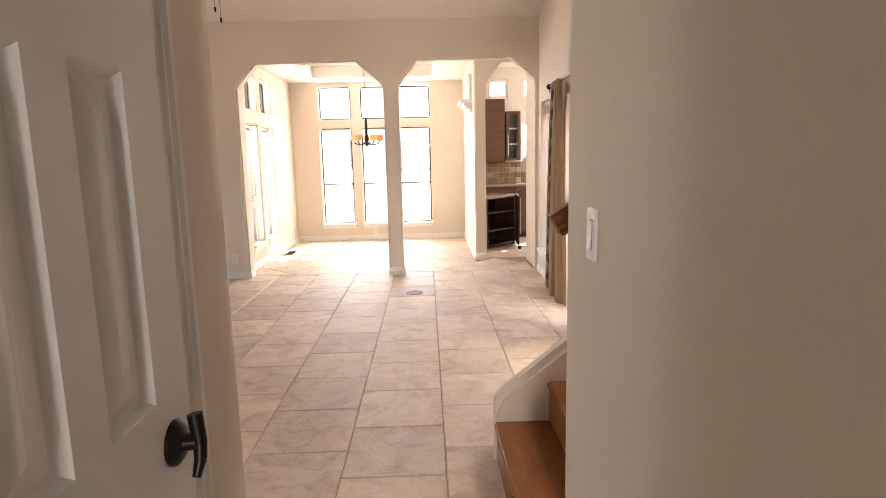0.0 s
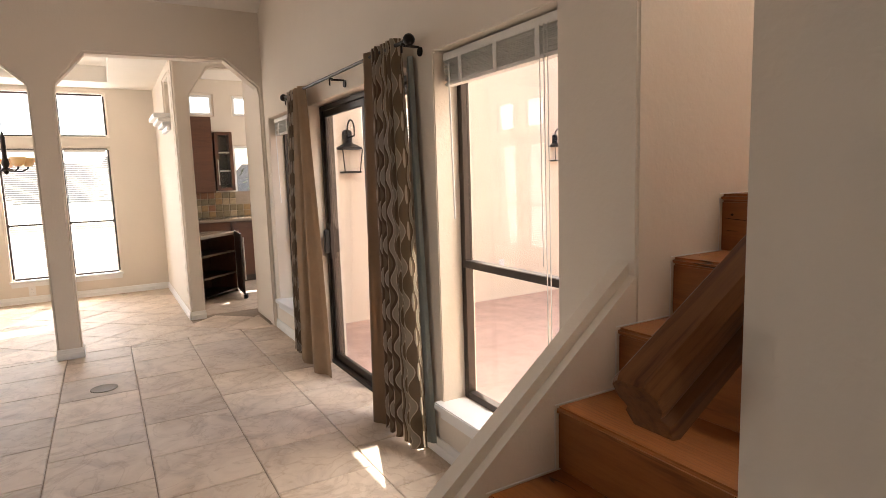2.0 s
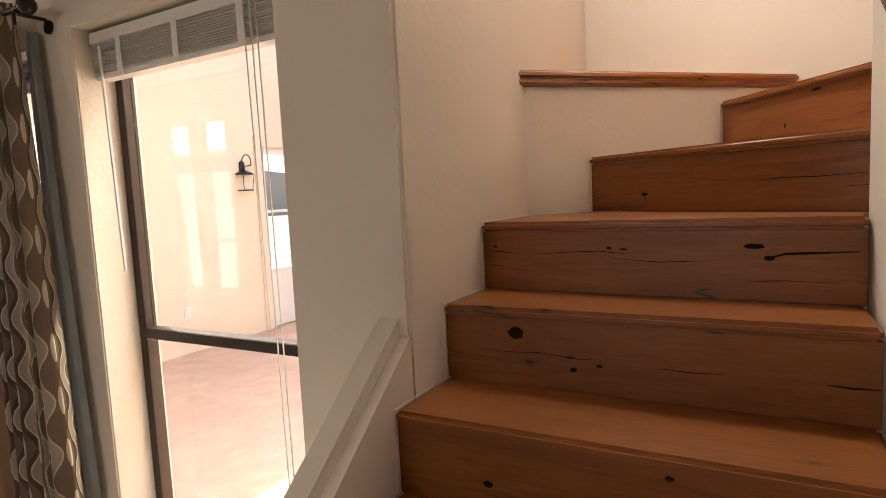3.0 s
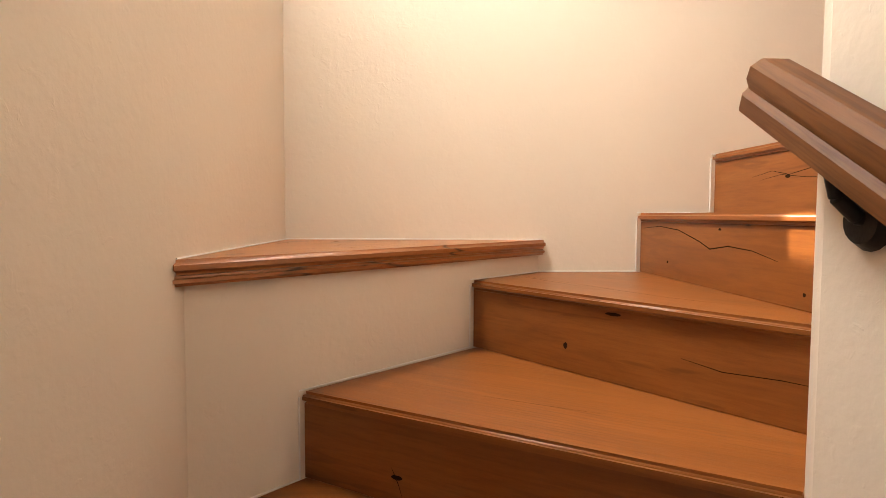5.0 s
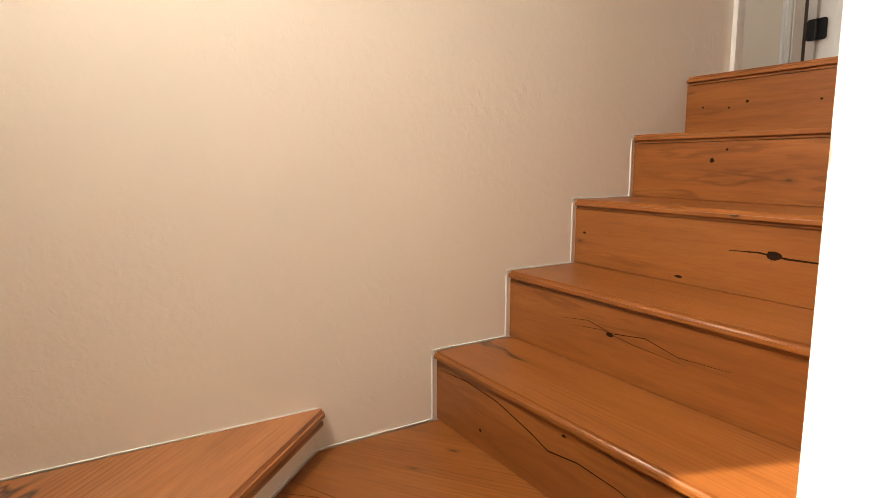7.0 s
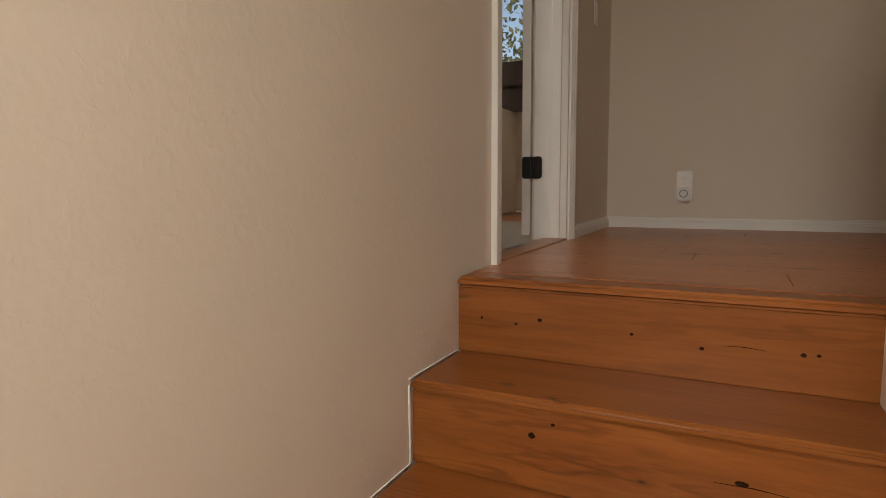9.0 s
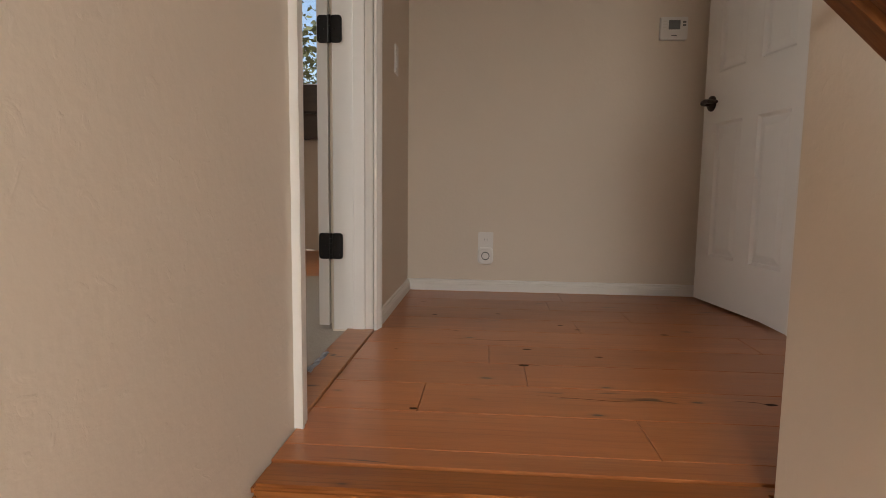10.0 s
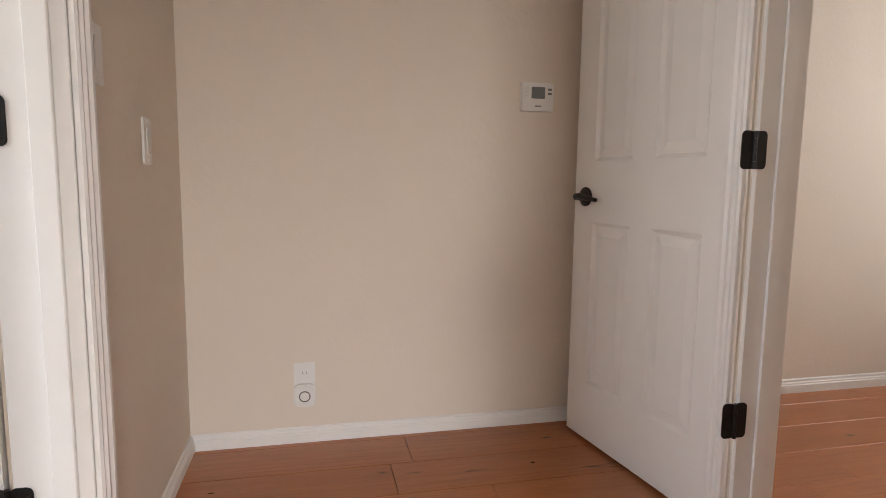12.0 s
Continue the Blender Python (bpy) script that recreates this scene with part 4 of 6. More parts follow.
def lowered_blind(axis, plane, a0, a1, z0, z1, pitch=0.026, tilt=20, label="lowered white slatted blind in the window"):
    e = thing("window_blind", label, "blind", "slatted blinds")
    bm = bmesh.new()
    if axis == 'x':
        box(bm, plane - 0.018, plane + 0.018, a0, a1, z1 - 0.03, z1)
    else:
        box(bm, a0, a1, plane - 0.018, plane + 0.018, z1 - 0.03, z1)
    part("headrail", bm, BLIND, e)
    bm = bmesh.new()
    c, s = 0.011 * math.cos(radians(tilt)), 0.011 * math.sin(radians(tilt))
    z = z0 + 0.015
    while z < z1 - 0.045:
        for o in (0.0, 0.0012):
            if axis == 'x':
                vs = [(plane - c, a0, z - s + o), (plane + c, a0, z + s + o), (plane + c, a1, z + s + o), (plane - c, a1, z - s + o)]
            else:
                vs = [(a0, plane - c, z - s + o), (a1, plane - c, z - s + o), (a1, plane + c, z + s + o), (a0, plane + c, z + s + o)]
            bm.faces.new([bm.verts.new(v) for v in vs])
        z += pitch
    o = part("slats", bm, SLAT, e)
    tagged(o, kind="stuff")
    return e


for i, (a0, a1) in enumerate(((1.605, 2.125), (2.285, 2.805), (2.915, 3.435))):
    window("window_%d" % (i + 1), 'y', 12.93, a0, a1, 2.02, 2.545, -1, bar=0.02, label="square transom window with clear glass")
    window("window_%d" % (i + 4), 'y', 12.93, a0, a1, 0.28, 1.875, -1, meeting=0.95, bar=0.02, label="tall dark-framed sash window with clear glass")
    sill('y', 12.81, a0, a1, 0.282, -1, 0.07)
    lowered_blind('y', 12.86, a0 + 0.035, a1 - 0.035, 0.30, 1.86)
for i, (a0, a1, b0, b1) in enumerate(((10.32, 10.82, 10.36, 10.86), (10.98, 11.56, 11.02, 11.56))):
    window("window_%d" % (i + 7), 'x', 1.0, b0, b1, 2.02, 2.45, 1, label="square transom window with clear glass")
    window("window_%d" % (i + 9), 'x', 1.0, a0, a1, 0.3, 1.83, 1, meeting=0.95, label="tall dark-framed sash window with clear glass")
    sill('x', 1.15, a0, a1, 0.302, 1, 0.1)
    lowered_blind('x', 1.07, a0 + 0.035, a1 - 0.035, 0.31, 1.82, tilt=35)
window("window_11", 'x', 4.83, 5.755, 6.59, 0.285, 1.945, -1, meeting=0.96, bar=0.035, label="dark bronze sash window looking on the courtyard")
window("window_12", 'x', 4.83, 8.78, 9.6, 0.295, 1.95, -1, meeting=0.96, bar=0.035, label="dark bronze sash window looking on the courtyard")
sill('x', 4.66, 5.755, 6.59, 0.286, -1, 0.125, 0.04, 0.035)
sill('x', 4.66, 8.78, 9.6, 0.296, -1, 0.125, 0.04, 0.035)
window("window_13", 'y', 5.57, 5.45, 6.005, 3.17, 4.2, -1, label="tall clear stairwell window")
window("window_14", 'y', 13.262, 4.46, 4.78, 2.36, 2.64, -1, TRIM, label="small high kitchen window")
window("window_15", 'y', 13.262, 5.06, 5.40, 2.36, 2.64, -1, TRIM, label="small high kitchen window")
window("window_16", 'y', 13.262, 5.02, 6.1, 1.09, 1.92, -1, TRIM, label="white-framed kitchen window with a distant view")
# unseen east window, added with the kitchen fill lamp
window("window_21", 'x', 7.12, 11.2, 12.6, 0.95, 2.25, -1, TRIM, label="unseen kitchen side window added for fill light")
# unseen, added in front of the foyer fill lamp
window("window_22", 'y', -1.62, 3.0, 3.6, 0.95, 2.05, 1, TRIM, label="unseen foyer window added to let in fill light")
# unseen side window, added for the far room's fill lamp
window("window_23", 'x', 8.32, 0.1, 0.8, 3.4, 4.6, -1, TRIM, label="unseen side window added to light the far room")
window("window_17", 'y', -0.2, 6.75, 7.5, 3.82, 4.75, 1, TRIM, label="bright unseen side window added to light the far room")
# never in view, added for the living-room fill lamp
window("window_18", 'x', -2.62, 5.4, 7.6, 0.8, 2.4, 1, label="wide unseen living-room window added for fill light")
# unseen, added at the hall's end for its fill lamp
window("window_19", 'x', 2.53, 1.8, 2.8, 3.3, 4.6, 1, TRIM, label="unseen hall window added for fill light")
window("window_20", 'x', 8.32, 2.4, 3.8, 3.4, 4.6, -1, TRIM, label="bedroom window")


def raised_blind(plane, a0, a1, top):
    """A slatted blind pulled up under its rail, with cords and a wand."""
    e = thing("window_blind", "white slatted blind pulled up with hanging cords", "blind", "slatted blinds")
    bm = bmesh.new()
    box(bm, plane - 0.028, plane + 0.028, a0, a1, top - 0.035, top)
    soften(bm, 0.003, 1)
    part("headrail", bm, BLIND, e)
    for k in range(14):
        bm = bmesh.new()
        z = top - 0.041 - k * 0.0062
        j = 0.002 * math.sin(k * 2.1)
        prism(bm, [(plane - 0.025 + j, z), (plane + j, z + 0.003), (plane + 0.025 + j, z), (plane + 0.025 + j, z - 0.002), (plane + j, z + 0.001), (plane - 0.025 + j, z - 0.002)], a0 + 0.004, a1 - 0.004, 'y')
        for v in bm.verts:
            v.co.z += 0.003 * math.sin(v.co.y * 3 + k)
        part("slat", bm, BLIND, e)
    bm = bmesh.new()
    box(bm, plane - 0.024, plane + 0.024, a0 + 0.004, a1 - 0.004, top - 0.145, top - 0.13)
    soften(bm, 0.004, 2)
    part("bottom_rail", bm, BLIND, e)
    for f in (0.18, 0.5, 0.82):
        bm = bmesh.new()
        y = a0 + (a1 - a0) * f
        box(bm, plane - 0.0295, plane - 0.0265, y - 0.012, y + 0.012, top - 0.148, top - 0.03)
        part("ladder_tape", bm, BLIND, e)
    for y, ln in ((a0 + 0.085, 1.42), (a0 + 0.105, 1.42), (a0 + 0.13, 0.9)):
        bm = bmesh.new()
        cyl(bm, (plane - 0.033, y, top - 0.03), (plane - 0.028, y - 0.008, top - ln), 0.0022, None, 6)
        part("cord", bm, BLIND, e)
    bm = bmesh.new()
    cyl(bm, (plane - 0.034, a1 - 0.06, top - 0.05), (plane - 0.03, a1 - 0.075, top - 0.75), 0.0045, None, 8)
    part("wand", bm, PLASTIC, e)
    return e


raised_blind(4.735, 5.765, 6.58, 1.935)
raised_blind(4.735, 8.79, 9.59, 1.94)

# ---- sliding door ----
sl = thing("sliding_door", "dark bronze sliding glass door to the courtyard", "door", kind="structure")


def sl_box(nm, x0, x1, y0, y1, z0, z1, mt, lab="", sh=True, par=None):
    bm = bmesh.new()
    box(bm, x0, x1, y0, y1, z0, z1)
    if mt is not GLASS:
        soften(bm, 0.003, 1)
    o = part(nm, bm, mt, par or sl, lab)
    o.visible_shadow = sh
    return o


Y0, Y1 = 6.86, 8.43
sl_box("frame", 4.74, 4.83, Y0, Y0 + 0.035, 0, 1.915, ALU)
sl_box("frame", 4.74, 4.83, Y1 - 0.035, Y1, 0, 1.915, ALU)
sl_box("frame", 4.74, 4.83, Y0 + 0.035, Y1 - 0.035, 1.88, 1.915, ALU)
sl_box("track", 4.72, 4.84, Y0 + 0.035, Y1 - 0.035, -0.018, 0.022, ALU)
for nm, x, y0, y1 in (("sliding_panel", 4.765, 7.62, Y1 - 0.035), ("fixed_panel", 4.80, Y0 + 0.035, 7.68)):
    p = sl_box(nm, x - 0.012, x + 0.012, y0, y0 + 0.045, 0.022, 1.88, ALU)
    sl_box("stile", x - 0.012, x + 0.012, y1 - 0.045, y1, 0.022, 1.88, ALU, par=p)
    sl_box("rail", x - 0.012, x + 0.012, y0 + 0.045, y1 - 0.045, 0.022, 0.075, ALU, par=p)
    sl_box("rail", x - 0.012, x + 0.012, y0 + 0.045, y1 - 0.045, 1.835, 1.88, ALU, par=p)
    sl_box("pane", x - 0.003, x + 0.003, y0 + 0.045, y1 - 0.045, 0.075, 1.835, GLASS, "", False, p)
bm = bmesh.new()
box(bm, 4.70, 4.753, 8.352, 8.376, 0.84, 1.02)
soften(bm, 0.008, 2)
part("pull_handle", bm, BLACKM, sl, "dark pull handle")
bm = bmesh.new()
box(bm, 4.742, 4.7525, 8.34, 8.39, 0.80, 1.06)
part("handle_plate", bm, ALU, sl)

# ---- curtains ----
CURT = bpy.data.materials.new("wave_print_fabric")
CURT.use_nodes = True
nt = CURT.node_tree
L = nt.links
cb = nt.nodes["Principled BSDF"]
cb.inputs["Roughness"].default_value = 0.85
uv = nt.nodes.new("ShaderNodeUVMap")
sp = nt.nodes.new("ShaderNodeSeparateXYZ")
L.new(uv.outputs[0], sp.inputs[0])


def mnode(op, a, b=None):
    n = nt.nodes.new("ShaderNodeMath")
    n.operation = op
    for i, v in enumerate((a, b)):
        if v is None:
            continue
        if isinstance(v, (int, float)):
            n.inputs[i].default_value = v
        else:
            L.new(v, n.inputs[i])
    return n.outputs[0]


PERIOD, COLUMN = 0.175, 0.092
turn_ = mnode('MULTIPLY', sp.outputs[1], 2 * math.pi / PERIOD)
wave = mnode('MULTIPLY', mnode('SINE', turn_), 0.0155)
col_u = mnode('FRACT', mnode('DIVIDE', mnode('ADD', sp.outputs[0], wave), COLUMN))
flat_u = mnode('FRACT', mnode('DIVIDE', sp.outputs[0], COLUMN))
ribbon = mnode('LESS_THAN', mnode('ABSOLUTE', mnode('SUBTRACT', col_u, 0.30)), 0.125)
edge_line = mnode('LESS_THAN', mnode('ABSOLUTE', mnode('SUBTRACT', mnode('ABSOLUTE', mnode('SUBTRACT', col_u, 0.30)), 0.14)), 0.022)
shade_rib = mnode('LESS_THAN', mnode('ABSOLUTE', mnode('SUBTRACT', col_u, 0.53)), 0.085)
ov_v = mnode('SUBTRACT', mnode('FRACT', mnode('ADD', mnode('DIVIDE', sp.outputs[1], PERIOD), 0.25)), 0.5)
ov_u = mnode('SUBTRACT', flat_u, 0.80)
oval = mnode('LESS_THAN', mnode('ADD', mnode('POWER', mnode('ABSOLUTE', mnode('DIVIDE', ov_u, 0.115)), 2.0), mnode('POWER', mnode('ABSOLUTE', mnode('DIVIDE', ov_v, 0.27)), 2.0)), 1.0)


def cmix(fac, a, b):
    x = nt.nodes.new("ShaderNodeMix")
    x.data_type = 'RGBA'
    L.new(fac, x.inputs[0])
    for i, v in ((6, a), (7, b)):
        if isinstance(v, tuple):
            x.inputs[i].default_value = v
        else:
            L.new(v, x.inputs[i])
    return x.outputs[2]


c0 = cmix(shade_rib, (0.24, 0.175, 0.12, 1), (0.14, 0.096, 0.065, 1))
c1 = cmix(oval, c0, (0.70, 0.62, 0.51, 1))
c1 = cmix(ribbon, c1, (0.44, 0.38, 0.30, 1))
c2 = cmix(edge_line, c1, (0.70, 0.62, 0.51, 1))
tcn = nt.nodes.new("ShaderNodeTexNoise")
tcn.inputs["Scale"].default_value = 900
cbp = nt.nodes.new("ShaderNodeBump")
cbp.inputs["Strength"].default_value = 0.25
cbp.inputs["Distance"].default_value = 0.001
L.new(tcn.outputs["Fac"], cbp.inputs["Height"])
L.new(cbp.outputs["Normal"], cb.inputs["Normal"])
L.new(c2, cb.inputs["Base Color"])
ctr = nt.nodes.new("ShaderNodeBsdfTranslucent")
L.new(c2, ctr.inputs["Color"])
cms = nt.nodes.new("ShaderNodeMixShader")
cms.inputs[0].default_value = 0.3
L.new(cb.outputs[0], cms.inputs[1])
L.new(ctr.outputs[0], cms.inputs[2])
L.new(cms.outputs[0], nt.nodes["Material Output"].inputs["Surface"])


def cloth(name, parent, x_mid, top, bottom, z1, z0, folds, amp, material, width, phase=0.0, label="", hem_lift=0.0):
    """A hanging pleated sheet: top and bottom are its spans (y0, y1); pleats deepen downwards."""
    bm = bmesh.new()
    uvl = bm.loops.layers.uv.new("UVMap")
    nu, nv = folds * 14, 26
    grid = []
    for j in range(nv + 1):
        v = j / nv
        row = []
        for i in range(nu + 1):
            u = i / nu
            y = (top[0] + (top[1] - top[0]) * u) * (1 - v) + (bottom[0] + (bottom[1] - bottom[0]) * u) * v
            a = amp * (0.75 + 0.45 * v)
            x = x_mid + a * math.sin(2 * math.pi * folds * u + phase + 0.5 * math.sin(3 * v + u * 4)) + 0.3 * a * math.sin(2 * math.pi * folds * 2.3 * u + 1.7)
            y += 0.35 * a * math.cos(2 * math.pi * folds * u + phase)
            z = z1 + (z0 - z1) * v + (hem_lift * u if j == nv else 0)
            row.append(bm.verts.new((x, y, z)))
        grid.append(row)
    for j in range(nv):
        for i in range(nu):
            f = bm.faces.new((grid[j][i], grid[j][i + 1], grid[j + 1][i + 1], grid[j + 1][i]))
            for lp, (a, b) in zip(f.loops, ((i, j), (i + 1, j), (i + 1, j + 1), (i, j + 1))):
                lp[uvl].uv = (a / nu * width, (nv - b) / nv * (z1 - z0))
    bmesh.ops.solidify(bm, geom=bm.faces[:], thickness=0.003)
    return part(name, bm, material, parent, label, smooth=60)


cu = thing("curtain", "brown and cream wave-patterned curtain panel gathered on a rod", "curtain", "patterned curtains")
cloth("panel", cu, 4.575, (6.76, 7.05), (6.66, 7.04), 2.035, 0.03, 5, 0.030, CURT, 0.95, 0.4, "wave-printed face")
cloth("lining", cu, 4.57, (7.03, 7.18), (7.02, 7.27), 2.03, 0.0, 1, 0.022, LIN2, 0.3, 1.0, "plain brown lining edge")
cloth("back_lining", cu, 4.625, (6.735, 6.785), (6.64, 6.70), 1.95, 0.06, 1, 0.012, LIN3, 0.3, 2.0, "grey-green lining")
cu2 = thing("curtain", "wave-patterned curtain panel turned to show its beige lining", "curtain", "patterned curtains")
cloth("panel", cu2, 4.575, (8.36, 8.62), (8.58, 8.82), 2.035, 0.04, 3, 0.028, CURT, 0.55, 1.1, "wave-printed face")
cloth("lining", cu2, 4.56, (8.2, 8.40), (8.0, 8.62), 2.03, 0.0, 2, 0.028, LIN, 0.5, 0.3, "plain beige lining")

rod = thing("curtain_rod", "bronze curtain rod with ball finials on wall brackets", "curtain rod")
bm = bmesh.new()
cyl(bm, (4.57, 6.68, 2.0), (4.57, 8.70, 2.015), 0.0095, None, 14)
part("rod", bm, BRONZE, rod, smooth=40)
for y, sgn in ((6.68, -1), (8.70, 1)):
    bm = bmesh.new()
    lathe(bm, (4.57, y, 2.0 if sgn < 0 else 2.015), [(0.011, 0), (0.017, sgn * 0.006), (0.012, sgn * 0.012), (0.022, sgn * 0.02), (0.028, sgn * 0.034), (0.026, sgn * 0.047), (0.015, sgn * 0.058), (0.004, sgn * 0.062)], 18, 'y')
    part("finial", bm, BRONZE, rod, smooth=60)
for y in (6.70, 7.68, 8.66):
    bm = bmesh.new()
    cyl(bm, (4.57, y, 1.985), (4.65, y, 1.985), 0.006, None, 8)
    cyl(bm, (4.57, y, 1.985), (4.57, y, 1.995), 0.012, None, 10)
    cyl(bm, (4.652, y, 1.965), (4.6595, y, 1.965), 0.022, None, 14)
    cyl(bm, (4.56, y, 1.985), (4.56, y, 1.95), 0.005, None, 8)
    part("bracket", bm, BRONZE, rod, smooth=40)


# ---- doors ----
def rounded_rect(w, h, r, n=4):
    pts = []
    for cx, cy, a0 in ((w / 2 - r, h / 2 - r, 0), (-w / 2 + r, h / 2 - r, 90), (-w / 2 + r, -h / 2 + r, 180), (w / 2 - r, -h / 2 + r, 270)):
        for i in range(n + 1):
            a = radians(a0 + 90 * i / n)
            pts.append((cx + r * math.cos(a), cy + r * math.sin(a)))
    return pts


def six_panel_door(name, w, h, t, m, label, rows, lever_z, handle_side, kind="structure", lever_label="dark bronze lever handle", drop=False, st=0.105, mid=0.10, backset=0.065, deep=0.009, slope=0.026):
    """A panelled leaf: own x across from the hinge edge, z up, the seen face at y = 0 looking to -y."""
    e = thing(name, label, "door", kind=kind, m=m)
    pw = (w - 2 * st - mid) / 2
    xs = [0, st, st + pw, st + pw + mid, w - st, w]
    zs = sorted({0, h, *[v for r in rows for v in r]})
    bm = bmesh.new()
    grid = [[bm.verts.new((x, 0, z)) for z in zs] for x in xs]
    panels = []
    for i in range(5):
        for j in range(len(zs) - 1):
            f = bm.faces.new((grid[i][j], grid[i + 1][j], grid[i + 1][j + 1], grid[i][j + 1]))
            if i in (1, 3) and any(abs(r[0] - zs[j]) < 1e-6 for r in rows):
                panels.append(f)
    bmesh.ops.recalc_face_normals(bm, faces=bm.faces)
    if bm.faces[0].normal.y > 0:
        bmesh.ops.reverse_faces(bm, faces=bm.faces)
    back = [bm.verts.new((x, t, z)) for x, z in ((0, 0), (w, 0), (w, h), (0, h))]
    bm.faces.new(back[::-1])
    edge = [e2 for e2 in bm.edges if len(e2.link_faces) == 1 and all(abs(v.co.y) < 1e-6 for v in e2.verts)]
    res = bmesh.ops.extrude_edge_only(bm, edges=edge)
    for v in [g for g in res["geom"] if isinstance(g, bmesh.types.BMVert)]:
        v.co.y = t
    bmesh.ops.inset_individual(bm, faces=panels, thickness=0.016, depth=-deep)
    part("leaf", bm, DOORW, e)
    for r in rows:
        for x0 in (st, st + pw + mid):
            bm = bmesh.new()
            x, X, z, Z = x0 + 0.018, x0 + pw - 0.018, r[0] + 0.018, r[1] - 0.018
            b = slope
            lo = [bm.verts.new(v) for v in ((x, deep - 0.0005, z), (X, deep - 0.0005, z), (X, deep - 0.0005, Z), (x, deep - 0.0005, Z))]
            hi = [bm.verts.new(v) for v in ((x + b, 0.002, z + b), (X - b, 0.002, z + b), (X - b, 0.002, Z - b), (x + b, 0.002, Z - b))]
            bm.faces.new(hi)
            for i in range(4):
                bm.faces.new((lo[i], lo[(i + 1) % 4], hi[(i + 1) % 4], hi[i]))
            part("panel", bm, DOORW, e)
    hx = w - backset
    bm = bmesh.new()
    lathe(bm, (hx, 0, lever_z), [(0.033, 0), (0.033, -0.006), (0.026, -0.012), (0.013, -0.016), (0.011, -0.045 if not drop else -0.034)], 22, 'y')
    rose = part("lever_handle", bm, BRONZE, e, lever_label, smooth=40)
    bm = bmesh.new()
    pts = [(hx, -0.042, lever_z), (hx - handle_side * 0.03, -0.048, lever_z + 0.003), (hx - handle_side * 0.07, -0.05, lever_z - 0.002), (hx - handle_side * 0.115, -0.044, lever_z - 0.008)]
    if drop:
        pts = [(hx + 0.006, -0.030, lever_z + 0.040), (hx + 0.002, -0.036, lever_z), (hx - 0.004, -0.037, lever_z - 0.024), (hx - 0.016, -0.034, lever_z - 0.046)]
    rr = (0.011, 0.010, 0.009, 0.006)
    for i in range(3):
        cyl(bm, pts[i], pts[i + 1], rr[i], rr[i + 1], 10)
    part("lever", bm, BRONZE, rose, smooth=50)
    return e


ROWS = [(0.2, 0.765), (0.97, 1.53), (1.66, 1.88)]
# narrow foyer door, folded back flat against the wall
six_panel_door("door_1", 0.49, 2.02, 0.033, pose(2.985, 3.327, 0.01, 0, 0, 90), "white six-panel interior door with a dark lever handle, folded against the wall",
               [(0.2, 0.80), (1.03, 1.465), (1.56, 1.88)], 0.957, 1, drop=True, st=0.098, mid=0.07, backset=0.059, deep=0.013, slope=0.034)


def casing(name, axis, face, side, a, out, z0, z1, w=0.062, head=None, label="white moulded door casing"):
    """An upright moulded casing on a wall face from a towards out; side is the way the wall faces."""
    bm = bmesh.new()
    prof = [(0, 0.010), (0.006, 0.014), (0.016, 0.012), (0.022, 0.017), (0.034, 0.015), (0.042, 0.020), (0.054, 0.020), (w, 0.013)]
    pts = [(a, face + side * 0.0005)] + [(a + out * s, face + side * d) for s, d in prof] + [(a + out * w, face + side * 0.0005)]
    if axis == 'x':
        pts = [(p[1], p[0]) for p in pts]
    prism(bm, pts, z0, z1)
    return structure(name, bm, TRIM, label, 30, "trim")


def jamb(name, x0, x1, y0, y1, z0, z1, label="white painted door jamb"):
    bm = bmesh.new()
    box(bm, x0, x1, y0, y1, z0, z1)
    soften(bm, 0.002, 1)
    return structure(name, bm, TRIM, label, None, "trim")


casing("trim_foyer_door", 'x', 2.95, 1, 3.862, 1, 0, 2.09)
casing("trim_foyer_door_near", 'x', 2.95, 1, 3.298, -1, 0, 2.09)
jamb("trim_foyer_jamb", 2.82, 2.949, 3.852, 3.8595, 0, 2.03)

# landing door on the west side, standing open
ang = math.degrees(math.atan2(1.594 - 2.277, 4.88 - 4.777))
d2 = six_panel_door("door_2", 0.69, 2.02, 0.035, pose(4.785, 2.272, TOP + 0.012, 0, 0, ang) @ Matrix.Diagonal((1, -1, 1, 1)), "white six-panel door with a dark lever handle, standing open",
                    [(0.2, 0.765), (0.97, 1.53), (1.66, 1.88)], 0.85, 1)


def hinge(place, m, label="dark bronze butt hinge with rounded leaves"):
    e = thing("door_hinge", label, "hinge", "door hinges", m=m)
    for sx in (-1, 1):
        bm = bmesh.new()
        prism(bm, [(p[0] + sx * 0.0215, p[1]) for p in rounded_rect(0.040, 0.089, 0.012)], -0.0012, 0.0012, 'y')
        lf = part("leaf", bm, BLACKM, e)
        for dx, dz in ((0.008, 0.03), (-0.008, 0.0), (0.008, -0.03)):
            bm = bmesh.new()
            cyl(bm, (sx * 0.0235 + sx * dx, -0.0012, dz), (sx * 0.0235 + sx * dx, -0.0024, dz), 0.0032, 0.0026, 8)
            part("screw", bm, BRONZE, lf)
    bm = bmesh.new()
    for k in range(5):
        cyl(bm, (0, -0.003, -0.0445 + k * 0.0178), (0, -0.003, -0.0445 + k * 0.0178 + 0.0172), 0.0058, None, 10)
    part("barrel", bm, BLACKM, e, smooth=40)
    return e


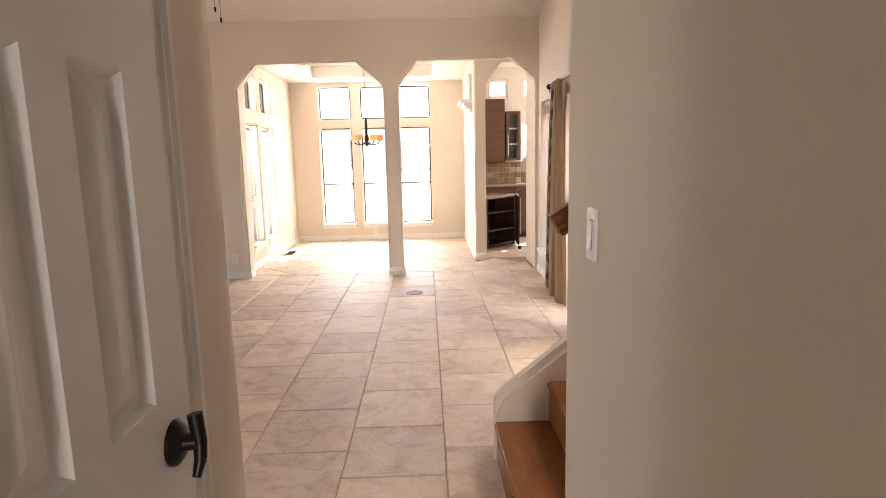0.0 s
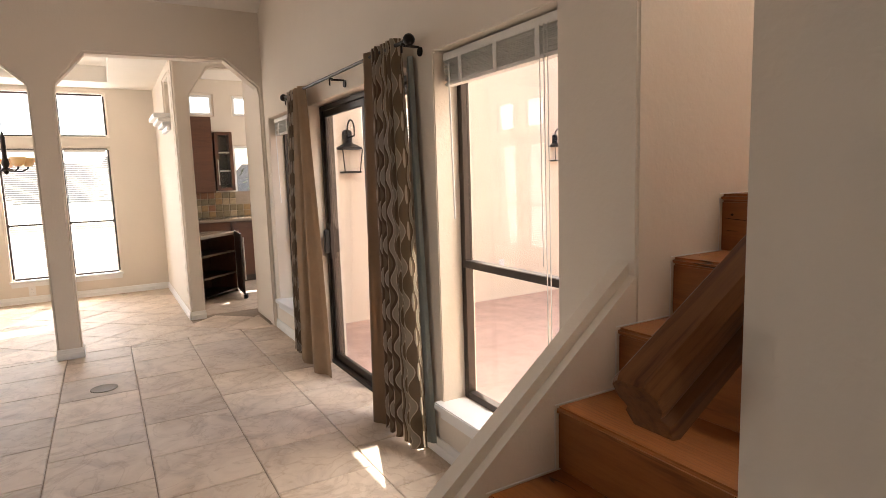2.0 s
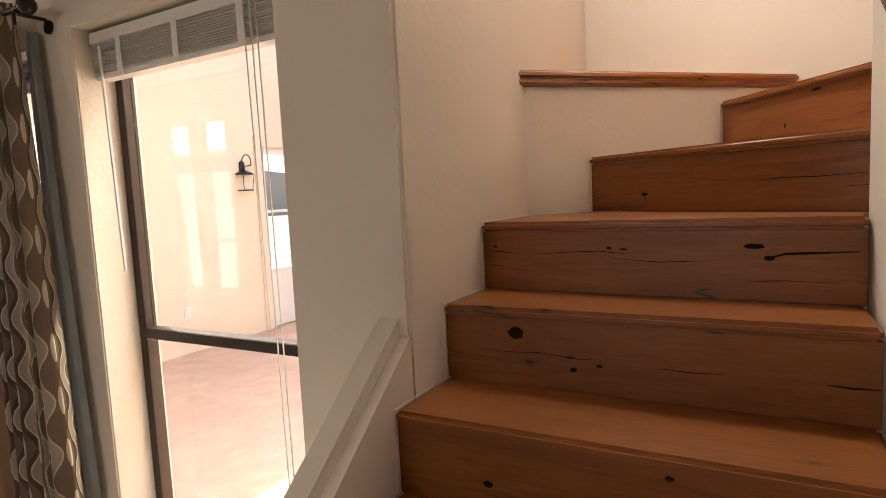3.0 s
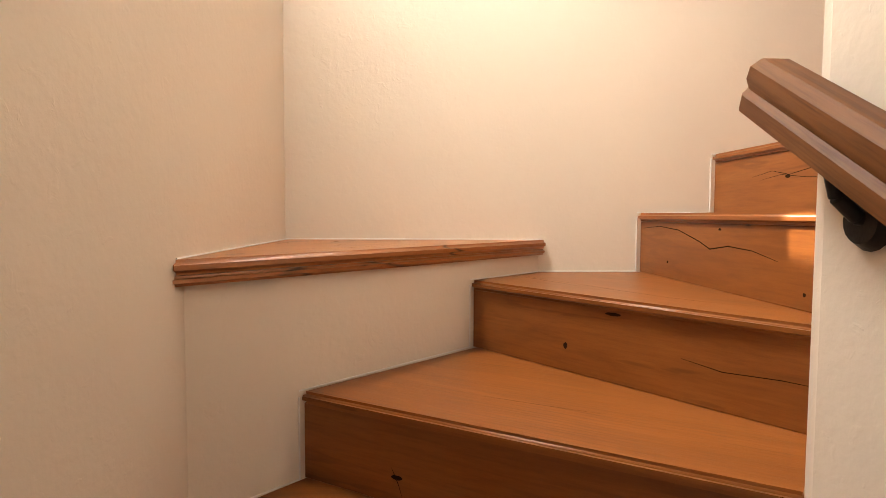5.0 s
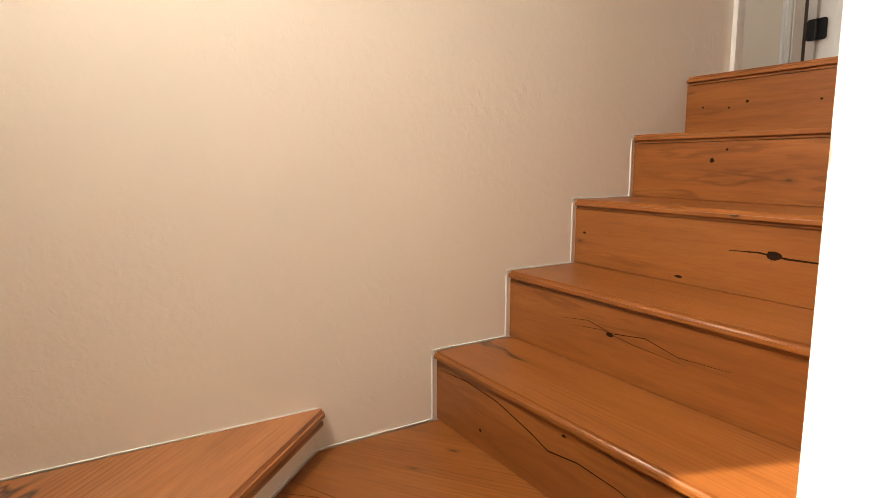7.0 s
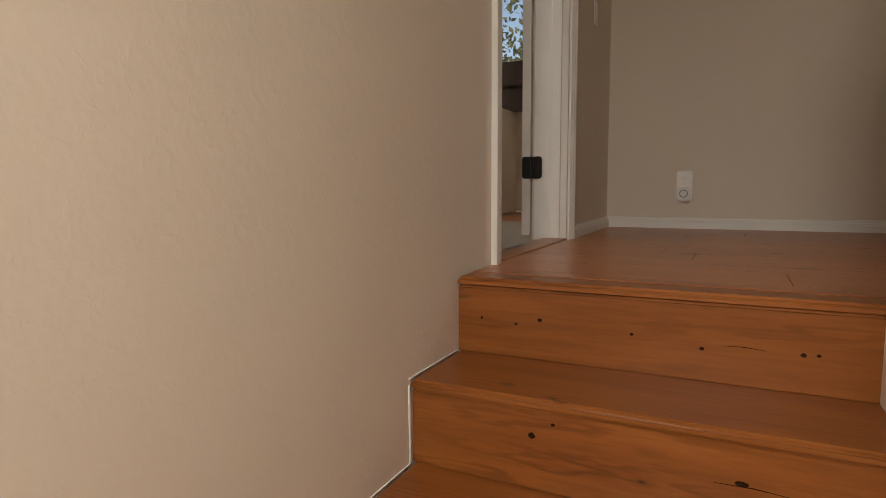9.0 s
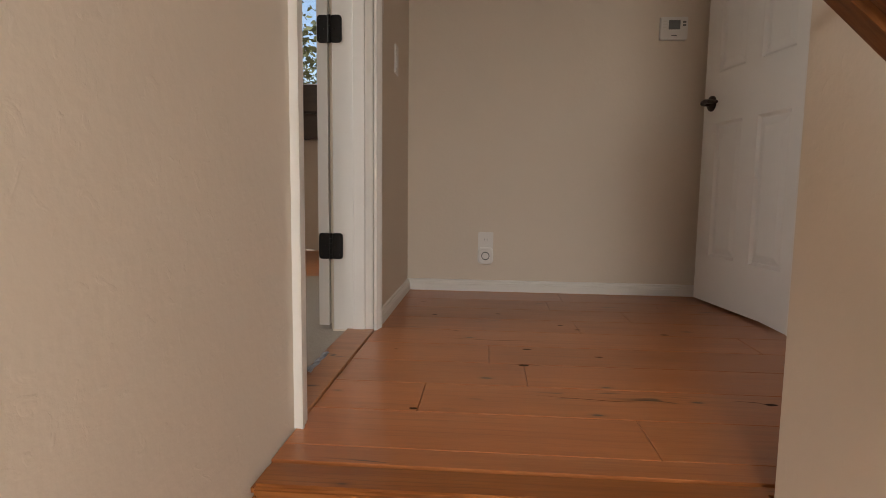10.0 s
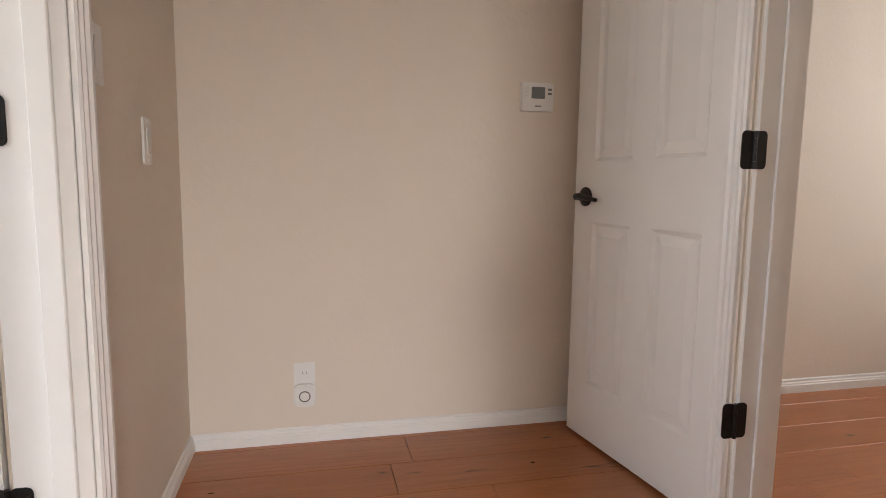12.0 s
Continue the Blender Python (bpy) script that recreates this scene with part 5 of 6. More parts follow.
for z in (2.92, 3.58, 4.42):
    hinge(z, pose(4.789, 2.3185, z, 0, 0, 180) @ Matrix.Diagonal((0.82, 1, 1, 1)))
jamb("trim_landing_jamb_west", 4.652, 4.7745, 2.3005, 2.314, TOP, 4.66)
jamb("trim_landing_stop_west", 4.69, 4.725, 2.3145, 2.323, TOP, 4.66, "white door stop strip")
casing("trim_landing_casing_west", 'x', 4.775, 1, 2.282, -1, TOP, 4.7, 0.05)
casing("trim_hall_casing_west", 'x', 4.65, -1, 2.292, -1, TOP, 4.7)
casing("trim_landing_casing_west_near", 'x', 4.775, 1, 3.022, 1, TOP, 4.7)

# doorway on the east side with its opened leaf
jamb("trim_landing_jamb_east", 6.209, 6.3455, 2.322, 2.337, TOP, 4.66)
jamb("trim_landing_stop_east", 6.235, 6.275, 2.3375, 2.349, TOP, 4.66, "white door stop strip")
casing("trim_landing_casing_east", 'x', 6.208, -1, 2.333, -1, TOP, 4.72)
casing("trim_landing_casing_east_near", 'x', 6.208, -1, 3.102, 1, TOP, 4.72, 0.05)
jamb("trim_landing_jamb_east_near", 6.209, 6.372, 3.09, 3.101, TOP, 4.66)
six_panel_door("door_3", 0.735, 2.02, 0.035, pose(6.3632, 2.332, TOP + 0.014, 0, 0, -89.3), "white six-panel bedroom door standing wide open",
               ROWS, 0.85, 1)
for z in (2.880, 3.594, 4.42):
    hinge(z, pose(6.3535, 2.3395, z, 0, 0, 180))
bm = bmesh.new()
prism(bm, [(6.205, 2.338), (6.30, 2.338), (6.30, 3.09), (6.205, 3.09)], TOP - 0.01, TOP + 0.006)
soften(bm, 0.003, 1)
structure("trim_threshold", bm, SHELFW, "worn oak threshold strip", None, "threshold")
casing("trim_bedroom_inner", 'y', 1.165, 1, 7.105, 1, TOP, 4.68)
jamb("trim_bedroom_inner_jamb", 7.093, 7.1045, 1.055, 1.168, TOP, 4.62)


# ---- switches, outlets, thermostat ----
def plate_thing(name, m, label, category, kind_):
    """A cover plate in its own xz plane, facing -y."""
    e = thing(name, label, category, "wall plates", m=m)
    w, h = (0.072, 0.117)
    bm = bmesh.new()
    prism(bm, rounded_rect(w, h, 0.006), -0.006, -0.0003, 'y')
    soften(bm, 0.002, 2)
    part("plate", bm, PLASTIC, e)
    if kind_ == "rocker":
        bm = bmesh.new()
        prism(bm, [(p[0], p[1]) for p in rounded_rect(0.032, 0.066, 0.003)], -0.0095, -0.0062, 'y')
        soften(bm, 0.0015, 1)
        part("rocker", bm, PLASTIC, e)
    elif kind_ == "paddle":
        bm = bmesh.new()
        prism(bm, rounded_rect(0.026, 0.070, 0.002), -0.0066, -0.0062, 'y')
        part("slot", bm, GREYP, e)
        bm = bmesh.new()
        prism(bm, [(-0.0067, -0.033), (-0.0067, 0.033), (-0.0085, 0.033), (-0.0085, -0.004), (-0.0125, -0.033)], -0.0115, 0.0115, 'x')
        soften(bm, 0.0012, 1)
        part("paddle", bm, PLASTIC, e)
    else:
        for dz in ((0.02, -0.02) if kind_ == "outlet" else (0.02,)):
            bm = bmesh.new()
            prism(bm, [(p[0], p[1] + dz) for p in rounded_rect(0.034, 0.029, 0.010)], -0.0082, -0.0062, 'y')
            part("socket", bm, PLASTIC, e)
            for dx, hh in ((-0.0065, 0.009), (0.0065, 0.0075)):
                bm = bmesh.new()
                box(bm, dx - 0.001, dx + 0.001, -0.0088, -0.0083, dz - 0.001, dz - 0.001 + hh)
                part("slot", bm, GREYP, e)
    for dz in (-0.048, 0.048) if kind_ != "outlet" and kind_ != "plugged" else (0.0,):
        bm = bmesh.new()
        cyl(bm, (0, -0.0061, dz), (0, -0.0072, dz), 0.003, None, 8)
        part("screw", bm, PLASTIC, e)
    return e


plate_thing("light_switch", pose(3.7215, 4.234, 1.185, 0, 0, -90), "white paddle switch plate on the foyer wall", "switch", "paddle")
plate_thing("light_switch", pose(6.2075, 1.885, 3.59, 0, 0, -90), "white rocker switch plate on the landing wall", "switch", "rocker")
plate_thing("light_switch", pose(6.2075, 2.222, 3.737, 0, 0, -90), "white rocker switch plate beside the bedroom door casing", "switch", "rocker")
plate_thing("light_switch", pose(3.93, 1.4225, 3.738, 0, 0, 180), "white rocker switch plate on the hall wall", "switch", "rocker")
plate_thing("wall_outlet", pose(1.082, 9.7345, 0.235, 0, 0, 0), "white wall outlet near the floor", "outlet", "outlet")
plate_thing("wall_outlet", pose(0.80, 9.7345, 0.22, 0, 0, 0), "white wall outlet near the floor", "outlet", "outlet")
plate_thing("wall_outlet", pose(2.47, 12.8095, 0.15, 0, 0, 0), "white wall outlet under the window", "outlet", "outlet")
plate_thing("wall_outlet", pose(1.1505, 10.30, 0.21, 0, 0, 90), "white wall outlet near the floor", "outlet", "outlet")
plate_thing("wall_outlet", pose(4.6595, 6.0, 0.17, 0, 0, -90), "white wall outlet under the window", "outlet", "outlet")
plate_thing("wall_outlet", pose(5.833, 1.5065, 2.815, 0, 0, 180), "white wall outlet with a plug-in device", "outlet", "plugged")
dev = thing("plug_in_device", "small white plug-in sensor with a dark ring on the outlet", "sensor", m=pose(5.833, 1.5125, 2.763, 0, 0, 180))
bm = bmesh.new()
prism(bm, rounded_rect(0.074, 0.078, 0.02, 6), -0.028, -0.002, 'y')
soften(bm, 0.006, 3)
part("body", bm, PLASTIC, dev, smooth=50)
bm = bmesh.new()
for i in range(24):
    a, b = 2 * math.pi * i / 24, 2 * math.pi * (i + 1) / 24
    vs = [(r * math.cos(t), -0.0288, r * math.sin(t)) for r, t in ((0.0155, a), (0.0195, a), (0.0195, b), (0.0155, b))]
    bm.faces.new([bm.verts.new(v) for v in vs])
bmesh.ops.solidify(bm, geom=bm.faces[:], thickness=0.0006)
part("ring", bm, GREYP, dev, "dark ring")
th = thing("thermostat", "white wall thermostat with a grey display", "thermostat", m=pose(5.017, 1.5065, 3.798, 0, 0, 180))
bm = bmesh.new()
prism(bm, rounded_rect(0.118, 0.098, 0.006), -0.026, -0.0003, 'y')
soften(bm, 0.003, 2)
part("body", bm, PLASTIC, th, smooth=50)
bm = bmesh.new()
prism(bm, [(p[0], p[1] + 0.014) for p in rounded_rect(0.05, 0.04, 0.003)], -0.0272, -0.0262, 'y')
part("display", bm, GREYP, th, "grey display")
for i in range(3):
    bm = bmesh.new()
    box(bm, -0.05, -0.034, -0.0275, -0.0262, 0.026 - i * 0.013, 0.032 - i * 0.013)
    part("button", bm, BLIND, th)
for i in range(2):
    bm = bmesh.new()
    box(bm, 0.036, 0.05, -0.0275, -0.0262, 0.022 - i * 0.014, 0.03 - i * 0.014)
    part("button", bm, GREYP, th)
bm = bmesh.new()
box(bm, -0.012, 0.012, -0.0272, -0.0262, -0.034, -0.03)
part("button", bm, GREYP, th)

# ---- dining room ----
ch = thing("chandelier", "bronze chandelier with amber glass bowl shades hung on a chain", "chandelier")
CX, CY = 2.515, 11.4
bm = bmesh.new()
lathe(bm, (CX, CY, 0), [(0.05, 2.80), (0.055, 2.785), (0.03, 2.765), (0.008, 2.76)], 18)
part("canopy", bm, BRONZE, ch, smooth=40)
bm = bmesh.new()
z = 2.76
k = 0
while z > 1.94:
    a = Vector((0.009, 0, 0)) if k % 2 else Vector((0, 0.009, 0))
    c = Vector((CX, CY, z - 0.016))
    ring = [c + a * math.cos(t) + Vector((0, 0, 0.019)) * math.sin(t) for t in [2 * math.pi * i / 8 for i in range(8)]]
    for i in range(8):
        cyl(bm, ring[i], ring[(i + 1) % 8], 0.0022, None, 4)
    z -= 0.03
    k += 1
part("chain", bm, BRONZE, ch)
bm = bmesh.new()
lathe(bm, (CX, CY, 0), [(0.006, 1.95), (0.012, 1.93), (0.02, 1.90), (0.02, 1.70), (0.03, 1.67), (0.034, 1.64), (0.02, 1.60), (0.03, 1.575), (0.018, 1.55), (0.006, 1.535)], 18)
part("stem", bm, BRONZE, ch, smooth=40)
AMBER = bpy.data.materials.new("amber_glass")
AMBER.use_nodes = True
ab = AMBER.node_tree.nodes["Principled BSDF"]
ab.inputs["Base Color"].default_value = (0.80, 0.56, 0.27, 1)
ab.inputs["Roughness"].default_value = 0.3
ab.inputs["Transmission Weight"].default_value = 0.35
ab.inputs["Subsurface Weight"].default_value = 0.3
for i in range(5):
    a = radians(20 + 72 * i)
    d = Vector((math.cos(a), math.sin(a), 0))
    c = Vector((CX, CY, 0))
    bm = bmesh.new()
    pts = [c + d * 0.02 + Vector((0, 0, 1.60)), c + d * 0.07 + Vector((0, 0, 1.565)), c + d * 0.13 + Vector((0, 0, 1.565)), c + d * 0.18 + Vector((0, 0, 1.59)), c + d * 0.19 + Vector((0, 0, 1.615))]
    for p, q in zip(pts, pts[1:]):
        cyl(bm, p, q, 0.008, None, 8)
    arm = part("arm", bm, BRONZE, ch, smooth=50)
    bm = bmesh.new()
    lathe(bm, c + d * 0.19, [(0.012, 1.61), (0.03, 1.615), (0.05, 1.635), (0.06, 1.665), (0.066, 1.70), (0.062, 1.70), (0.055, 1.668), (0.045, 1.64), (0.02, 1.622)], 18)
    part("glass_shade", bm, AMBER, arm, "amber glass bowl shade", smooth=60)

# corbel ledge under the opening in the partition
bm = bmesh.new()
for z0, z1, ov in ((2.075, 2.12, 0.16), (2.035, 2.074, 0.12), (1.995, 2.034, 0.08), (1.95, 1.994, 0.04)):
    box(bm, 3.99 - ov, 3.9895, 10.95 - ov * 0.4, 11.47 + ov * 0.4, z0, z1)
soften(bm, 0.006, 2)
tagged(new("wall_ledge", mesh_of("wall_ledge", bm, TRIM, 40)), "white stepped plaster ledge below a wall opening", "ledge")
# floor register
reg = thing("floor_register", "brown metal floor register with slots", "floor vent")
bm = bmesh.new()
box(bm, 1.24, 1.36, 11.42, 11.72, 0.0, 0.006)
soften(bm, 0.002, 1)
part("frame", bm, BRONZE, reg)
for i in range(11):
    bm = bmesh.new()
    box(bm, 1.255, 1.345, 11.44 + i * 0.024, 11.452 + i * 0.024, 0.0062, 0.009)
    part("slat", bm, BLACKM, reg)
# round brass floor cover
bm = bmesh.new()
lathe(bm, (3.204, 8.76, 0), [(0.085, -0.004), (0.085, 0.004), (0.078, 0.006), (0.072, 0.004), (0.068, 0.003), (0.01, 0.003)], 28)
fc = tagged(new("floor_cover", mesh_of("floor_cover", bm, mat("stone_grey_metal", (0.24, 0.19, 0.14), 0.6, 0.2, 0.2, 20), 40)), "round metal floor cover set in the stone tiles", "floor cover")
# pull chains of the ceiling fan
pc = thing("pull_chain", "two thin bronze pull chains with small knobs hanging from the ceiling", "pull chain")
for x, y, zb in ((1.70, 8.02, 2.52), (1.665, 8.0, 2.60)):
    bm = bmesh.new()
    cyl(bm, (x, y, zb), (x, y, 2.80 + (9.92 - y) * 2.2 / 4.42 + 0.01), 0.002, None, 5)
    c = part("chain", bm, BRONZE, pc)
    bm = bmesh.new()
    lathe(bm, (x, y, zb), [(0.003, 0.02), (0.008, 0.01), (0.009, -0.01), (0.004, -0.025)], 10)
    part("knob", bm, BRONZE, c, smooth=60)

# ---- kitchen ----
sh = thing("open_shelf_unit", "dark wood open shelf unit with pale worktop and three shelves", "shelf unit")


def kbox(nm, par, x0, x1, y0, y1, z0, z1, mt, bev=0.004, lab=""):
    bm = bmesh.new()
    box(bm, x0, x1, y0, y1, z0, z1)
    if bev:
        soften(bm, bev, 2)
    return part(nm, bm, mt, par, lab)


SHELF_PLAN = [(4.240, 11.455), (4.735, 11.950), (4.45, 12.235), (4.128, 11.913), (4.128, 11.567)]


def plan_board(nm, par, pts, z0, z1, mt, lab=""):
    bm = bmesh.new()
    prism(bm, pts, z0, z1)
    soften(bm, 0.003, 1)
    return part(nm, bm, mt, par, lab)


def run(a, b, inset=0.0, t=0.02):
    """A thin upright board in plan from a to b, lying to its left."""
    d = Vector((b[0] - a[0], b[1] - a[1])).normalized()
    n = Vector((-d.y, d.x))
    a, b = Vector(a) + n * inset, Vector(b) + n * inset
    return [tuple(a), tuple(b), tuple(b + n * t), tuple(a + n * t)]


front_l, front_r = SHELF_PLAN[0], SHELF_PLAN[1]
plan_board("back", sh, run((4.46, 12.225), (4.134, 11.90), -0.022), 0.03, 0.735, CHERRY)
plan_board("side", sh, run(front_r, SHELF_PLAN[2], 0.001), 0.0, 0.735, CHERRY)
plan_board("side", sh, run((4.132, 11.567), front_l, 0.001), 0.0, 0.735, CHERRY)
for z in (0.03, 0.245, 0.515):
    plan_board("shelf", sh, [(4.262, 11.482), (4.708, 11.928), (4.448, 12.19), (4.16, 11.90), (4.16, 11.58)], z, z + 0.02, DARKW)
    if z > 0.1:
        plan_board("shelf_edge", sh, run((4.256, 11.4745), (4.714, 11.9325), 0.0, 0.007), z - 0.002, z + 0.024, GRANITE, "pale shelf edging")
plan_board("stile", sh, run((4.708, 11.922), (4.731, 11.945), -0.012, 0.011), 0.0, 0.735, BLIND, "pale metal edge strip")
plan_board("worktop", sh, [(4.215, 11.405), (4.79, 11.98), (4.45, 12.30), (4.128, 11.98), (4.128, 11.50)], 0.737, 0.775, GRANITE, "speckled stone top")
dr = plan_board("door", sh, [(4.716, 11.94), (4.676, 11.36), (4.696, 11.358), (4.738, 11.938)], 0.05, 0.785, DARKW, "dark open door")
plan_board("handle", dr, [(4.712, 11.42), (4.708, 11.38), (4.722, 11.378), (4.726, 11.418)], 0.22, 0.74, BLIND, "pale metal bar handle")
plan_board("bottom_cap", dr, [(4.716, 11.43), (4.672, 11.35), (4.712, 11.345), (4.738, 11.42)], 0.0, 0.049, BLACKM)
base = thing("base_cabinet", "cherry wood kitchen base cabinet with a panelled door", "cabinet", "kitchen cabinets")
kbox("body", base, 4.82, 6.4, 12.63, 13.195, 0.09, 0.855, CHERRY)
kbox("plinth", base, 4.84, 6.38, 12.68, 13.15, 0.0, 0.089, DARKW, 0)
for x in (4.84, 5.24, 5.64):
    d = kbox("door", base, x, x + 0.38, 12.612, 12.629, 0.11, 0.84, CHERRY)
    kbox("panel", d, x + 0.06, x + 0.32, 12.606, 12.6115, 0.17, 0.78, CHERRY)
    kbox("knob", d, x + 0.33, x + 0.35, 12.59, 12.611, 0.72, 0.74, BRONZE)
base2 = thing("base_cabinet", "cherry wood kitchen base cabinet behind the shelf unit", "cabinet", "kitchen cabinets")
kbox("body", base2, 4.13, 4.81, 12.63, 13.195, 0.0, 0.855, CHERRY)
wt = tagged(new("worktop", None), "speckled granite kitchen worktop", "worktop")
kbox("slab", wt, 4.125, 6.4, 12.59, 13.196, 0.857, 0.893, GRANITE, 0.006)
ua_ = thing("wall_cabinet", "tall cherry wall cabinet with a plain side panel", "cabinet", "kitchen cabinets")
kbox("body", ua_, 4.14, 4.69, 12.85, 13.196, 1.26, 2.30, CHERRY)
kbox("door", ua_, 4.15, 4.68, 12.83, 12.849, 1.27, 2.29, CHERRY)
ubx = thing("wall_cabinet", "cherry wall cabinet with a glazed door and shelves", "cabinet", "kitchen cabinets")
kbox("side", ubx, 4.72, 4.745, 12.90, 13.196, 1.28, 2.10, CHERRY)
kbox("side", ubx, 4.935, 4.96, 12.90, 13.196, 1.28, 2.10, CHERRY)
kbox("top", ubx, 4.746, 4.934, 12.90, 13.196, 2.075, 2.10, CHERRY)
kbox("bottom", ubx, 4.746, 4.934, 12.90, 13.196, 1.28, 1.305, CHERRY)
kbox("back", ubx, 4.746, 4.934, 13.18, 13.196, 1.306, 2.074, DARKW, 0)
for z in (1.55, 1.81):
    kbox("shelf", ubx, 4.747, 4.933, 12.93, 13.179, z, z + 0.018, BLIND, 0)
dr = kbox("door", ubx, 4.72, 4.765, 12.878, 12.899, 1.28, 2.10, CHERRY)
kbox("stile", dr, 4.915, 4.96, 12.878, 12.899, 1.28, 2.10, CHERRY)
kbox("rail", dr, 4.766, 4.914, 12.878, 12.899, 1.28, 1.325, CHERRY)
kbox("rail", dr, 4.766, 4.914, 12.878, 12.899, 2.055, 2.10, CHERRY)
kbox("pane", dr, 4.766, 4.914, 12.886, 12.889, 1.326, 2.054, GLASS, 0).visible_shadow = False
kbox("handle", dr, 4.742, 4.754, 12.85, 12.862, 1.36, 1.72, BLIND)
SPLASH = [mat("slate_tile_%s" % n, c, 0.8, 0, 0.3, 25, 0.3, 60, spec=0.2) for n, c in (("ochre", (0.33, 0.21, 0.10)), ("olive", (0.22, 0.17, 0.10)), ("rust", (0.26, 0.13, 0.07)), ("sand", (0.42, 0.32, 0.20)))]
bs = thing("backsplash", "tumbled slate backsplash tiles in ochre, olive and rust", "backsplash", kind="structure")
rng = random.Random(4)
kbox("grout", bs, 4.125, 6.38, 13.19, 13.199, 0.894, 1.26, GROUT, 0)
tile_meshes = []
for mtl in SPLASH:
    bm = bmesh.new()
    box(bm, -0.045, 0.045, -0.008, 0, -0.042, 0.042)
    soften(bm, 0.004, 1)
    tile_meshes.append(mesh_of("splash_tile", bm, mtl))
for i in range(15):
    for j in range(4):
        zc = 0.94 + j * 0.091
        xc = 4.18 + i * 0.098
        if xc > 5.06 and zc > 1.07:
            continue
        o = new("tile", tile_meshes[rng.choice((0, 0, 1, 1, 2, 3))])
        o.parent = bs
        o.matrix_basis = pose(xc, 13.189, zc, 0, rng.uniform(-1.5, 1.5), 0)
plate_thing("wall_outlet", pose(4.30, 13.178, 1.14, 0, 0, 0), "white wall outlet on the tiled backsplash", "outlet", "outlet")


# ---- courtyard ----
def lantern(x, y, z, s=1.0, wide=1.35):
    """A wall lantern: back plate, scroll arm, hipped cap and glazed cage, hung from the scroll."""
    e = thing("wall_lantern", "black metal wall lantern with a scroll arm and seeded glass", "lantern", "courtyard lanterns", m=pose(x, y, z))
    bm = bmesh.new()
    prism(bm, rounded_rect(0.10 * s, 0.16 * s, 0.03 * s), -0.02, -0.001, 'y')
    soften(bm, 0.005, 2)
    part("back_plate", bm, BLACKM, e)
    bm = bmesh.new()
    pts = []
    for i in range(15):
        t = math.pi * (1.15 - i / 14 * 1.35)
        pts.append(Vector((0, -0.115 * s - 0.095 * s * -math.cos(t), 0.06 * s + 0.11 * s * math.sin(t))))
    pts = [Vector((0, -0.02, 0))] + pts
    for p, q in zip(pts, pts[1:]):
        cyl(bm, p, q, 0.008 * s, None, 8)
    end = pts[-1]
    part("scroll_arm", bm, BLACKM, e, smooth=50)
    cy, cz = end.y, end.z - 0.01
    bm = bmesh.new()
    lathe(bm, (0, cy, cz), [(0.006 * s, 0.0), (0.014 * s, -0.015 * s), (0.02 * s, -0.03 * s), (0.05 * s * wide, -0.05 * s), (0.105 * s * wide, -0.085 * s), (0.11 * s * wide, -0.10 * s), (0.08 * s * wide, -0.105 * s)], 8)
    cap = part("cap", bm, BLACKM, e)
    bm = bmesh.new()
    w1, w0, z1, z0 = 0.078 * s * wide, 0.06 * s * wide, cz - 0.105 * s, cz - 0.32 * s
    for sx in (-1, 1):
        for sy in (-1, 1):
            cyl(bm, (sx * w1, cy + sy * w1, z1), (sx * w0, cy + sy * w0, z0), 0.006 * s, None, 6)
    part("cage", bm, BLACKM, e)
    bm = bmesh.new()
    box(bm, -w0 - 0.01, w0 + 0.01, cy - w0 - 0.01, cy + w0 + 0.01, z0 - 0.02 * s, z0)
    soften(bm, 0.004, 1)
    part("base", bm, BLACKM, e)
    bm = bmesh.new()
    rows = [[bm.verts.new((sx * w, cy + sy * w, zz)) for sx, sy in ((-1, -1), (1, -1), (1, 1), (-1, 1))] for w, zz in ((w0 - 0.004, z0 + 0.001), (w1 - 0.004, z1 - 0.001))]
    for i in range(4):
        bm.faces.new((rows[0][i], rows[0][(i + 1) % 4], rows[1][(i + 1) % 4], rows[1][i]))
    g = part("glass", bm, GLASS, e, "clear seeded glass")
    g.visible_shadow = False
    return e


lantern(5.40, 9.6, 1.78, 0.95)
lantern(8.02, 9.6, 1.78, 0.72)
cd = thing("courtyard_door", "white-framed glazed courtyard door in the stucco wall", "door", kind="structure")
kbox("frame", cd, 8.31, 8.375, 9.62, 9.70, -0.04, 2.0, TRIM)
kbox("frame", cd, 9.135, 9.20, 9.62, 9.70, -0.04, 2.0, TRIM)
kbox("frame", cd, 8.376, 9.134, 9.62, 9.70, 1.93, 2.0, TRIM)
kbox("rail", cd, 8.376, 9.134, 9.63, 9.69, 0.55, 0.63, TRIM)
kbox("rail", cd, 8.376, 9.134, 9.63, 9.69, 1.27, 1.30, TRIM)
kbox("panel", cd, 8.376, 9.134, 9.645, 9.675, -0.04, 0.549, TRIM)
for z0, z1 in ((0.631, 1.269), (1.301, 1.929)):
    kbox("pane", cd, 8.376, 9.134, 9.655, 9.66, z0, z1, GLASS, 0).visible_shadow = False
# raised stucco band round the opening
bm = bmesh.new()
prism(bm, [(8.20, -0.04), (8.305, -0.04), (8.305, 2.005), (9.205, 2.005), (9.205, -0.04), (9.31, -0.04), (9.31, 2.12), (8.20, 2.12)], 9.575, 9.599, 'y')
soften(bm, 0.006, 2)
structure("trim_courtyard_door", bm, STUCCO, "raised pink stucco band round the courtyard door", 40, "trim")
plate_thing("wall_outlet", pose(7.21, 9.599, 0.36), "white weatherproof outlet low on the stucco wall", "outlet", "outlet")

